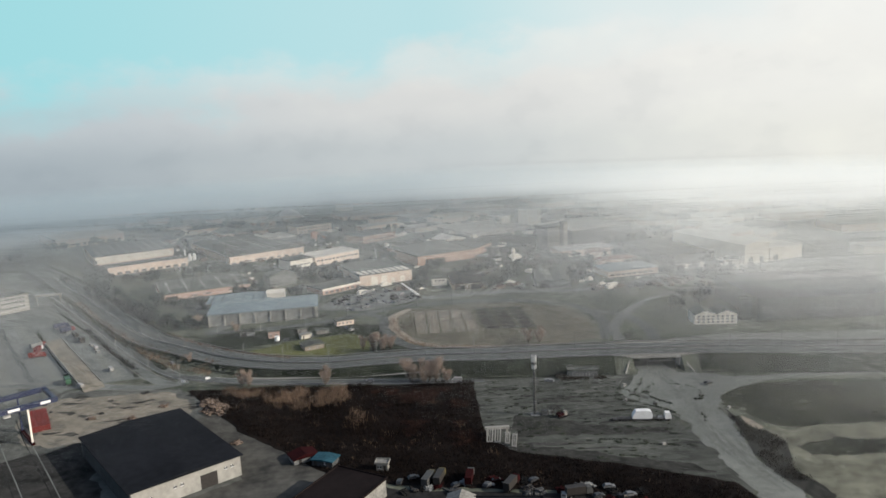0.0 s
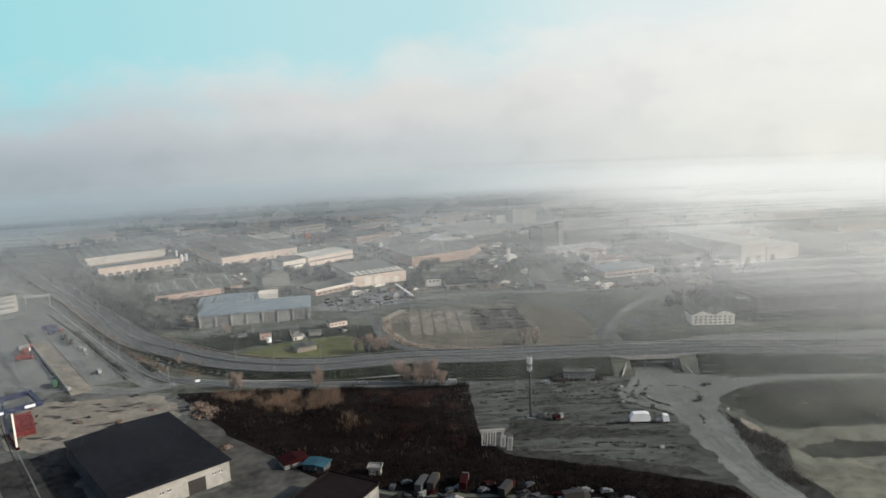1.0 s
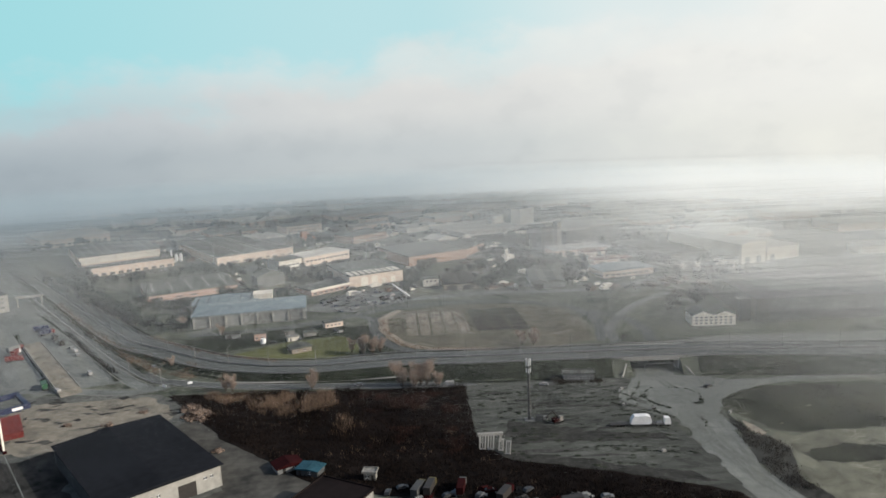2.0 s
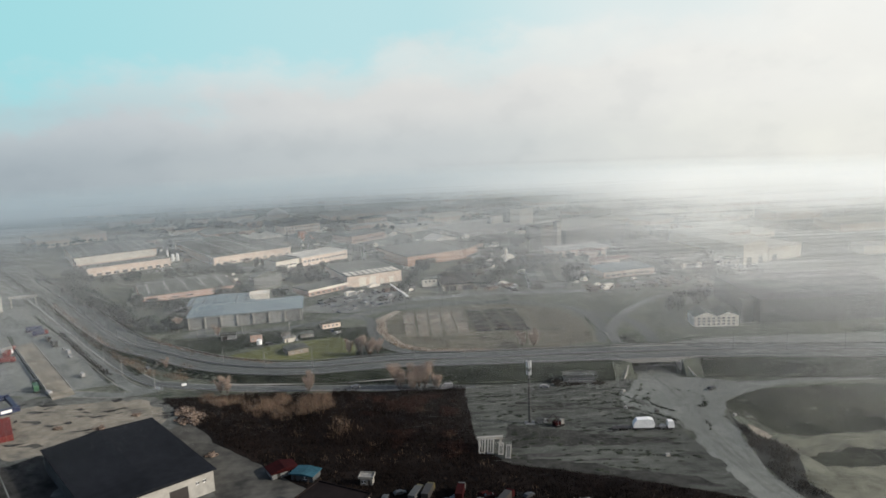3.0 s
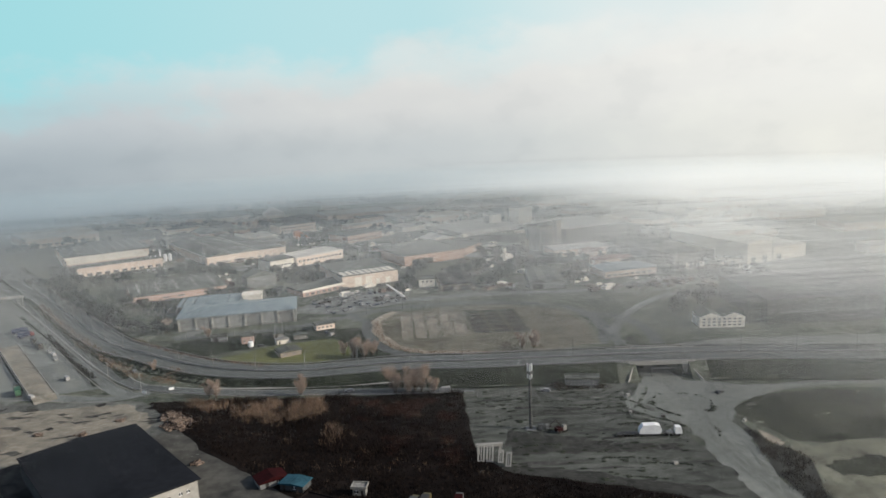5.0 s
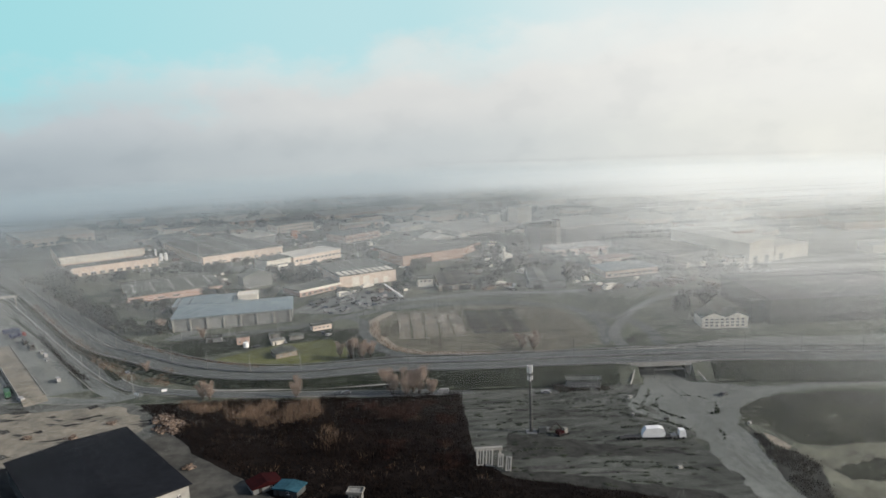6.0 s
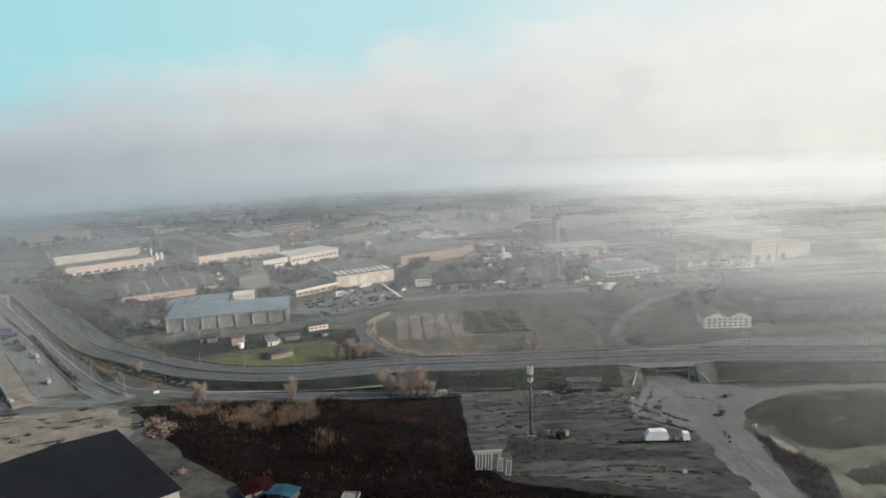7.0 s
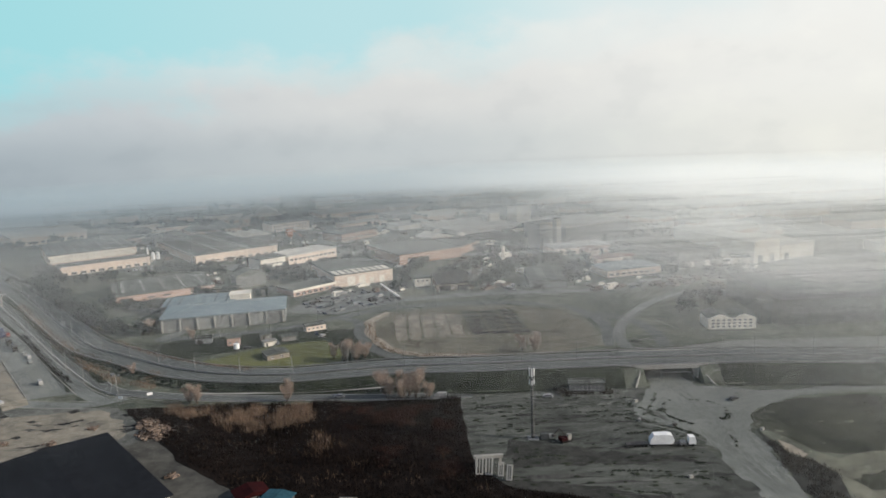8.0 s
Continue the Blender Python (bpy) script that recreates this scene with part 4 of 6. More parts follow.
# ---- bridge, rails, lamps ----
def road_bridge():
    ob = base("road_bridge", 108.5, 364.5, 0, -2.5, "grey concrete bridge of the highway over a dirt track", "bridge")
    part("deck", Build().box(-15, -11.6, 5.1, 15, 11.6, 6.45), CONCRETE, ob)
    for y in (-11.7, 11.4):
        part("parapet", Build().box(-17, y, 6.45, 17, y + 0.3, 7.2), CONCRETE, ob, "pale concrete parapet")
    for x in (-13.4, 12.4):
        part("abutment", Build().box(x, -11.4, -0.2, x + 1, 11.4, 5.1), CONCRETE, ob)
    for x, s in ((-12.6, -1), (12.6, 1)):
        b = Build()
        a, c = (x, -11.5), (x + s * 4.6, -20.5)
        for o in (0.0, 0.5):
            k = len(b.v)
            b.v += [(a[0] + s * o, a[1], 0), (c[0] + s * o, c[1], 0), (c[0] + s * o, c[1], 0.4), (a[0] + s * o, a[1], 5.6)]
            b.f.append((k, k + 1, k + 2, k + 3) if o else (k + 3, k + 2, k + 1, k))
        b.f += [(0, 4, 5, 1), (1, 5, 6, 2), (2, 6, 7, 3), (3, 7, 4, 0)]
        part("wing_wall", b, CONCRETE, ob, "white sloping wing wall")
    g = Build().box(-5, -14.2, 0, -4.75, -13.9, 4.2).box(9.5, -14.2, 0, 9.75, -13.9, 4.2).box(-5, -14.2, 4.2, 9.75, -13.9, 4.5)
    part("height_gauge", g, STEEL, ob)


road_bridge()


def rail(name, points, offset, label, follow=True, height=0.75, stop=None):
    """A crash barrier: a beam on posts along a road."""
    b, line = Build(), [p for p in smooth_line(points, 8)]
    prev = None
    for i, p in enumerate(line):
        a, c = line[max(0, i - 1)], line[min(len(line) - 1, i + 1)]
        n = Vector((-(c - a).y, (c - a).x, 0)).normalized()
        q = p + n * offset
        q.z = (highway_z(p.x) if follow else 0.0)
        if prev is not None:
            b.beam(prev + Vector((0, 0, height)), q + Vector((0, 0, height)), 0.32)
        b.box(q.x - 0.08, q.y - 0.08, q.z - 0.4, q.x + 0.08, q.y + 0.08, q.z + height)
        prev = q
    return tagged(part(name, b, STEEL), label, "barrier", kind="structure")


for off in (-10.9, 10.9, 0.55, -0.55):
    rail("crash_barrier", HIGHWAY[1:-1], off, "galvanised steel crash barrier beside the highway")
rail("crash_barrier", LOCAL[:-1], 4.3, "galvanised steel crash barrier beside the local road", follow=False)


def street_lamp(height=9.5):
    ob = base("street_lamp", 0, 0, 0, 0, "tall grey steel street lamp", "street lamp", "street lamps along the roads")
    part("pole", Build().beam((0, 0, -0.3), (0, 0, height), 0.24, 0.15, 6), POLE_GREY, ob)
    part("arm", Build().beam((0, 0, height), (0, -1.8, height + 0.3), 0.09, 0.07), STEEL, ob)
    part("lamp_head", Build().box(-0.15, -2.4, height + 0.2, 0.15, -1.6, height + 0.4), GREY_WALL, ob)
    return ob


def along(points, spacing, offset, first=0.0):
    """Places (x, y, turn) at even steps beside a line."""
    line, gone, out, due = smooth_line(points, 2), 0.0, [], first
    for a, c in zip(line, line[1:]):
        gone += (c - a).length
        if gone >= due:
            n = Vector((-(c - a).y, (c - a).x, 0)).normalized()
            q = a + n * offset
            out.append((q.x, q.y, math.degrees(math.atan2(c.y - a.y, c.x - a.x))))
            due += spacing
    return out


lamp = street_lamp()
spots = [(x, y, highway_z(x), a) for x, y, a in along(HIGHWAY[2:-1], 27.0, 0.0, 9.0) if not 94 < x < 124]
spots += [(x, y, 0, a) for x, y, a in along(LOCAL[6:-1], 30.0, 5.2, 6.0)] + [(x, y, 0, a + 180) for x, y, a in
         along([(-160, 455), (-110, 463), (-83, 472), (-57, 488), (-22, 506), (34, 509)], 28.0, -5.0, 10.0)]
lamp.matrix_world = pose(*spots[0][:3], 0, 0, spots[0][3])
for x, y, z, a in spots[1:]:
    copy_thing(lamp, pose(x, y, z, 0, 0, a))


def telecom_mast():
    ob = base("telecom_mast", 37.8, 299.6, 0, 0, "slender grey telecom mast with white antennas on the dirt lot", "mast")
    part("pole", Build().beam((0, 0, 0), (0, 0, 27.5), 1.0, 0.6, 10), MAST_GREY, ob)
    part("footing", Build().box(-2.0, -2.0, 0, 2.0, 2.0, 0.4), GREY_WALL, ob)
    part("cabinet", Build().box(2.8, -1.4, 0, 5.6, 0.6, 2.2), DARK_WALL, ob)
    part("cabinet", Build().box(6.0, -1.2, 0, 7.6, 0.2, 1.8), GREY_WALL, ob)
    for i in range(3):
        a = 2 * math.pi * i / 3 + 0.4
        m = pose(math.cos(a) * 0.95, math.sin(a) * 0.95, 0, 0, 0, math.degrees(a))
        part("antenna", Build().box(-0.16, -0.24, 24.6, 0.16, 0.24, 27.6, m), WHITE_PAINT, ob, "white panel antenna")
        part("antenna", Build().box(-0.12, -0.18, 21.4, 0.12, 0.18, 23.2, m), WHITE_PAINT, ob, "white panel antenna")
    ring = Build()
    for i in range(12):
        a, c = 2 * math.pi * i / 12, 2 * math.pi * (i + 1) / 12
        ring.beam((math.cos(a) * 1.3, math.sin(a) * 1.3, 24.2), (math.cos(c) * 1.3, math.sin(c) * 1.3, 24.2), 0.12)
    part("platform_ring", ring, STEEL, ob)
    part("lightning_rod", Build().beam((0, 0, 27.5), (0, 0, 29.5), 0.1), STEEL, ob)


telecom_mast()

# ---- vehicles ----
CAR_PAINTS = {"white": surface("car_white", (0.29, 0.29, 0.285), (0.22, 0.22, 0.22), rough=0.5, size=0.6, large=3), "silver": surface("silver_paint", (0.22, 0.225, 0.23), rough=0.35, metal=0.3, size=0.5, large=3),
              "dark grey": surface("graphite_paint", (0.05, 0.052, 0.056), rough=0.35, size=0.5, large=3),
              "red": DARK_RED, "blue": surface("blue_paint", (0.03, 0.045, 0.085), rough=0.45, size=0.5, large=3)}


def wheel_mesh(r=0.33, w=0.24):
    return Build().beam((0, -w / 2, 0), (0, w / 2, 0), r * 1.43, r * 1.43, 10).mesh("wheel", RUBBER)


WHEEL = wheel_mesh()
BIG_WHEEL = wheel_mesh(0.52, 0.5)


def car(colour, van=False):
    ob = base("van" if van else "car", 0, 0, -50, 0, f"{colour} parked {'delivery van' if van else 'passenger car'}", "van" if van else "car", "parked vehicles")
    h = 2.3 if van else 1.45
    shell = [(-2.15, 0.35), (2.15, 0.35), (2.2, 0.8), (1.3, 0.95), (0.6, 1.42), (-1.3, 1.45), (-2.1, 0.95)] if not van else \
            [(-2.6, 0.4), (2.6, 0.4), (2.65, 1.1), (1.9, 1.3), (1.4, 2.25), (-2.6, 2.3)]
    part("body", Build().prism(shell, -0.88, 0.88), CAR_PAINTS[colour], ob)
    if van:
        part("windscreen", Build().face((1.94, -0.78, 1.35), (1.94, 0.78, 1.35), (1.48, 0.72, 2.15), (1.48, -0.72, 2.15)), GLASS, ob)
    else:
        part("windscreen", Build().face((1.24, -0.76, 1.0), (1.24, 0.76, 1.0), (0.68, 0.68, 1.41), (0.68, -0.68, 1.41)), GLASS, ob)
        part("rear_window", Build().face((-2.06, 0.74, 1.02), (-2.06, -0.74, 1.02), (-1.4, -0.68, 1.42), (-1.4, 0.68, 1.42)), GLASS, ob)
        for s in (-0.885, 0.885):
            part("side_window", Build().face((-1.7, s, 1.02), (1.0, s, 1.02), (0.55, s, 1.36), (-1.25, s, 1.38)), GLASS, ob)
    for x in (-1.4, 1.4):
        for y in (-0.8, 0.8):
            part("wheel", WHEEL, RUBBER, ob).matrix_local = pose(x, y, 0.33)
    return ob


CARS = [car(c) for c in CAR_PAINTS] + [car("white", True)]
unused = set(CARS)


def park(kind, x, y, turn, z=0.12):
    ob = CARS[kind]
    if ob in unused:
        unused.discard(ob)
        ob.matrix_world = pose(x, y, z, 0, 0, turn)
        return ob
    return copy_thing(ob, pose(x, y, z, 0, 0, turn))


rnd = random.Random(11)
for row in range(6):                     # rows of the car lot beside the ramp
    for i in range(13):
        if rnd.random() < 0.58:
            a = radians(33)
            u, v = i * 4.2 - 24 + rnd.uniform(-0.9, 0.9), row * 8.2 - 18 + rnd.uniform(-1.6, 1.6)
            park(rnd.choice((0, 1, 1, 2, 2, 2, 4, 4, 5, 3)), -57 + u * math.cos(a) - v * math.sin(a), 525 + u * math.sin(a) + v * math.cos(a), 123 + rnd.choice((0, 0, 90)) + rnd.uniform(-9, 9))
for cx, cy, n, a in ((-300, 675, 16, 32), (-262, 690, 12, 32), (-176, 690, 10, 35), (-150, 640, 8, 42), (-110, 640, 10, 42), (-40, 700, 8, 30), (30, 620, 8, 10), (60, 560, 7, 5),
                     (-232, 640, 10, 30), (150, 555, 8, 20), (230, 560, 8, 20), (-205, 590, 8, 26)):
    for i in range(n):
        t = radians(a)
        u, v = i * 4.4 + rnd.uniform(-1, 1), rnd.choice((-9, -9, -15)) + rnd.uniform(-1, 1)
        park(rnd.choice((0, 0, 1, 2, 5, 5, 3)), cx + u * math.cos(t) - v * math.sin(t), cy + u * math.sin(t) + v * math.cos(t), a + 90 + rnd.uniform(-6, 6))
for k, x, y, a in ((0, 50.3, 339, 160), (1, 38.4, 351, 5), (0, -228.6, 440, 130), (5, -222, 432, 130), (0, -217, 424, 130), (5, -192.5, 388, 128), (2, -215, 383, 40), (0, -41, 350.9, 176),
                   (1, -160, 395, 130), (2, 125.5, 326.5, 30), (5, 4, 345, 175), (5, -197, 362, 140)):
    park(k, x, y, a)


def lorry():
    """A low-loader with a white wrapped load, and its tractor unit."""
    ob = base("low_loader", 83, 288.4, 0.08, -4, "lorry with a dark flatbed and a bulky white load", "lorry")
    part("flatbed", Build().box(-11, -1.25, 0.75, 5.0, 1.25, 1.15), DOOR, ob)
    part("ramp", Build().box(-13, -1.2, 0.5, -11.02, 1.2, 0.9), DOOR, ob)
    load = Build().prism([(-4.6, 1.15), (3.4, 1.15), (4.0, 2.4), (3.3, 4.3), (1.6, 4.75), (-3.2, 4.6), (-4.5, 2.8)], -1.5, 1.5)
    part("load", load, WHITE_PAINT, ob, "white tarpaulin-wrapped load")
    part("chassis", Build().box(5.02, -1.1, 0.6, 11.4, 1.1, 1.1), DOOR, ob)
    part("cab", Build().prism([(9.2, 0.75), (11.7, 0.75), (11.75, 2.0), (11.3, 3.5), (9.2, 3.6)], -1.22, 1.22), WHITE_PAINT, ob, "white driver's cab")
    part("windscreen", Build().face((11.76, -1.1, 2.05), (11.76, 1.1, 2.05), (11.36, 1.05, 3.3), (11.36, -1.05, 3.3)), GLASS, ob)
    part("fuel_tank", Build().box(6.2, -1.2, 0.6, 8.4, 1.2, 1.5), STEEL, ob)
    for x in (-10, -8.7, -7.4, -6.1, 6.0, 7.4, 10.6):
        for y in (-1.05, 1.05):
            part("wheel", BIG_WHEEL, RUBBER, ob).matrix_local = pose(x, y, 0.52)


lorry()


def truck(name, x, y, turn, paint, box, label):
    ob = base(name, x, y, 0.1, turn, label, "lorry")
    part("cargo_box", Build().box(-5.2, -1.25, 1.1, 1.9, 1.25, 3.7), box, ob)
    part("cab", Build().prism([(2.1, 0.7), (4.3, 0.7), (4.35, 1.9), (3.9, 3.1), (2.1, 3.2)], -1.2, 1.2), paint, ob)
    part("windscreen", Build().face((4.37, -1.05, 1.95), (4.37, 1.05, 1.95), (3.95, 1.0, 2.95), (3.95, -1.0, 2.95)), GLASS, ob)
    part("chassis", Build().box(-5.2, -0.9, 0.6, 4.0, 0.9, 1.08), DOOR, ob)
    for wx in (-4, -2.7, 3.2):
        for wy in (-1.0, 1.0):
            part("wheel", BIG_WHEEL, RUBBER, ob).matrix_local = pose(wx, wy, 0.52)


for x, y, a, p, b, lab in ((-272, 487, 40, BLUE_PAINT, BLUE_PAINT, "dark blue parked lorry"), (-262, 476, 45, RED_PAINT, BLUE_PAINT, "red and blue parked lorry"),
                           (-250, 462, 128, BLUE_PAINT, DOOR, "dark blue parked lorry"), (-240, 450, 128, GREEN_PAINT, DOOR, "dark green parked lorry"),
                           (-263, 441, 60, RED_PAINT, GREY_WALL, "red lorry with a grey box"), (-251, 419, 20, RED_PAINT, RED_PAINT, "red lorry beside the depot road"),
                           (-258, 432, 100, WHITE_PAINT, RED_PAINT, "white and red lorry"), (-208, 370, 125, GREEN_PAINT, GREEN_PAINT, "dark green lorry at the foot of the ramp"), (-9, 243, 70, YELLOW_PAINT, MAST_GREY, "yellow and grey old lorry in the scrapyard"),
                           (-5, 244, 75, YELLOW_PAINT, DOOR, "yellow and black old lorry in the scrapyard"), (6, 243, 80, MAST_GREY, DARK_RED, "grey and red old lorry in the scrapyard"),
                           (21, 237, 60, DARK_RED, DOOR, "red old lorry in the scrapyard"), (44, 229, 10, MAST_GREY, DOOR, "grey lorry with a long dark box")):
    truck("lorry", x, y, a, p, b, lab)
for k, x, y, a in ((0, 38.5, 228.5, 70), (2, 50, 227, 20), (2, 29, 240, 40), (3, 16, 241, 10), (2, 12, 238, 60), (1, 55, 233, 5), (2, 1, 239, 30),
                   (2, -15, 246, 20), (1, 61, 227, 10), (2, -20, 243, 80)):
    park(k, x, y, a)


def excavator():
    ob = base("excavator", 49.3, 295.8, 0.05, 25, "small red and white excavator on the dirt lot", "excavator")
    for y in (-1.4, 0.8):
        part("track", Build().prism([(-2.0, 0), (2.0, 0), (2.4, 0.45), (2.0, 0.9), (-2.0, 0.9), (-2.4, 0.45)], y, y + 0.6), RUBBER, ob)
    part("engine_housing", Build().box(-2.4, -1.2, 0.9, 0.4, 1.2, 2.1), DARK_RED, ob)
    part("cab", Build().box(0.42, -1.2, 0.9, 1.9, 0.1, 2.9), MUTED_WHITE, ob)
    part("boom", Build().beam((0.6, 0.6, 1.6), (-2.0, 0.9, 5.2), 0.5, 0.4).beam((-2.0, 0.9, 5.2), (-4.6, 1.0, 3.6), 0.4, 0.3), DOOR, ob)
    part("bucket", Build().prism([(-5.2, 2.6), (-4.2, 2.6), (-4.3, 3.6), (-4.9, 3.6)], 0.5, 1.5), DOOR, ob)


excavator()


def precast_frame(w, h, m, lab="white precast concrete frame leaning on its neighbour"):
    ob = new("precast_frame")
    tagged(ob, lab, "concrete frame", "stacked precast frames")
    ob.matrix_world = m
    for nm, q in (("upright", (0, 0, 0, 0.5, 0.5, h)), ("upright", (w - 0.5, 0, 0, w, 0.5, h)), ("rail", (0.5, 0, 0, w - 0.5, 0.5, 0.55)), ("rail", (0.5, 0, h - 0.55, w - 0.5, 0.5, h))):
        part(nm, Build().box(*q), DULL_WHITE, ob)
    part("mullion", Build().box(w / 2 - 0.15, 0.1, 0.55, w / 2 + 0.15, 0.4, h - 0.55), DULL_WHITE, ob)


for x, y, w, h, lean, a in ((14.2, 273.5, 2.6, 6.2, -42, -10), (17.4, 273, 2.6, 6.2, -42, -10), (21.6, 271.6, 2.0, 4.8, -40, -12), (24.0, 268.5, 2.0, 5.2, -35, -16)):
    precast_frame(w, h, pose(x, y, 0.35, lean, 0, a))
top = new("concrete_beam", Build().box(0, 0, 0, 10.2, 1.4, 1.0).mesh("concrete_beam", DULL_WHITE))
top.matrix_world = pose(14.2, 279.2, 3.0, 0, 0, 2)
tagged(top, "long white concrete beam resting on props", "concrete beam")
for x in (0.5, 8.8):
    part("prop", Build().box(x, 0.3, -3.0, x + 0.9, 1.1, 0), CONCRETE, top)


def gantry_crane():
    ob = base("gantry_crane", -175.3, 300, 0, 222, "navy blue container gantry crane with white legs", "crane")
    for y in (0.0, -18.8):
        part("girder", Build().box(-1, y - 0.9, 16.4, 62, y + 0.9, 18.6), BLUE_PAINT, ob)
        part("walkway", Build().box(2, y - 2.1, 16.6, 60, y - 0.91, 16.8), STEEL, ob)
    for x in (-1.0, 44.0):
        part("end_beam", Build().box(x, -17.9, 16.6, x + 1.8, -0.9, 18.2), BLUE_PAINT, ob)
    for x in (11.0, 46.0):
        for y in (0.0, -18.8):
            part("leg", Build().beam((x, y, 16.4), (x, y, 1.0), 0.75, 0.75), WHITE if y > -1 else BLUE_PAINT, ob)
        part("sill_beam", Build().box(x - 0.7, -20.5, 0.1, x + 0.7, 1.8, 1.0), DARK_RED, ob)
    part("trolley", Build().box(24, -18.0, 18.62, 29, -0.8, 20.2), MAST_GREY, ob)
    part("cab", Build().box(17, -6, 13.5, 19.6, -3.4, 16.3), WHITE_PAINT, ob)
    part("name_plate", Build().box(2, 0.92, 17.0, 6, 1.0, 18.2), WHITE_PAINT, ob)
    part("name_plate", Build().box(14, 0.92, 17.0, 18.5, 1.0, 18.1), WHITE_PAINT, ob)
    return ob


gantry_crane()


def container(m, label="rust red ribbed shipping container in the depot yard"):
    ob = new("shipping_container")
    tagged(ob, label, "container", "stacked containers")
    ob.matrix_world = m
    part("body", Build().box(0, 0, 0.12, 12.0, 2.44, 2.75), RED_PAINT, ob)
    ribs = Build()
    for i in range(30):
        x = 0.25 + i * 0.4
        ribs.box(x, -0.05, 0.25, x + 0.2, -0.003, 2.65).box(x, 2.443, 0.25, x + 0.2, 2.49, 2.65).box(x, 0.1, 2.753, x + 0.2, 2.34, 2.79)
    part("ribs", ribs, RED_PAINT, ob)
    for y in (0.05, 1.25):
        part("door_leaf", Build().box(-0.08, y, 0.2, -0.003, y + 1.14, 2.65), RED_PAINT, ob)
    for x in (0, 11.8):
        for y in (0, 2.24):
            part("corner_casting", Build().box(x, y, 0, x + 0.2, y + 0.2, 0.118), STEEL, ob)
    return ob


for i in range(3):
    for k in range(2):
        container(pose(-188.2 + 2.65 * i * 0.839 - k * 6.75, 305.2 + 2.65 * i * 0.545 + k * 10.4, 0.05, 0, 0, 123))

# ---- small buildings of the foreground ----
building("brown_shed", -57, 218.5, -29, 21, 30, 6.6, MUTED_WHITE, BROWN_ROOF, "shed with a wide dark brown flat roof", "shed", openings=windows(21, 2.5, 4.5, 2.2, 1.6))
building("red_hut", -62.5, 261, 30, 10, 7, 2.1, GREY_WALL, DARK_RED, "small hut with a dark red roof", "hut", "gable", 1, rise=1.6, openings=[(2, 0, 3.2, 2.1, "door"), (6, 0.9, 7.4, 2)])
building("blue_hut", -55.5, 260.5, -20, 9, 6, 2.4, DARK_WALL, CYAN_PAINT, "small white hut with a light blue sheet roof", "hut", "gable", 1, rise=0.8, openings=[(1, 0, 2.2, 2.1, "door"), (5, 0.9, 6.4, 2)])
building("white_shed", -4, 214, -10, 9, 12, 4.2, MUTED_WHITE, MUTED_WHITE, "white gabled shed in the scrapyard", "shed", "gable", 1, rise=2.2)
building("dark_shed", 5, 213, -4, 24, 10, 4.0, GREY_WALL, DARK_ROOF, "long dark roofed shed in the scrapyard", "shed")
building("kiosk", -29.5, 253.5, -8, 4.5, 3, 3.0, MUTED_WHITE, MUTED_WHITE, "white portable cabin in the scrapyard", "cabin", openings=[(0.6, 0.9, 2.0, 2.2), (2.8, 0, 3.8, 2.2, "door")])
sign = base("road_sign", -128, 360, 0, 20, "white road signboard on two posts", "sign")
part("board", Build().box(-1.2, -0.05, 2.2, 1.2, 0.05, 3.4), WHITE_PAINT, sign)
for x in (-0.9, 0.9):
    part("post", Build().box(x - 0.06, 0.053, 0, x + 0.06, 0.17, 3.3), STEEL, sign)
for x, y, a in ((-140, 357, -20),):
    copy_thing(sign, pose(x, y, 0, 0, 0, a))


def silos():
    a = radians(32)
    for i, (r, h) in enumerate(((1.5, 7), (1.5, 7), (0.9, 13), (1.6, 8), (1.6, 8))):
        ob = base("silo", -276 + i * 4.6 * math.cos(a), 722 + i * 4.6 * math.sin(a), 0, 0, "white upright storage silo", "silo", "silos beside a factory")
        part("tank", Build().beam((0, 0, 1.5), (0, 0, h), r * 1.43, r * 1.43, 14), WHITE_PAINT, ob)
        part("cone", Build().beam((0, 0, h), (0, 0, h + 1.2), r * 1.4, 0.3, 14), WHITE_PAINT, ob)
        for k in range(4):
            t = math.pi / 4 + k * math.pi / 2
            part("leg", Build().beam((math.cos(t) * r, math.sin(t) * r, 0), (math.cos(t) * r, math.sin(t) * r, 1.6), 0.25), STEEL, ob)


silos()

# ---- trees and brush ----


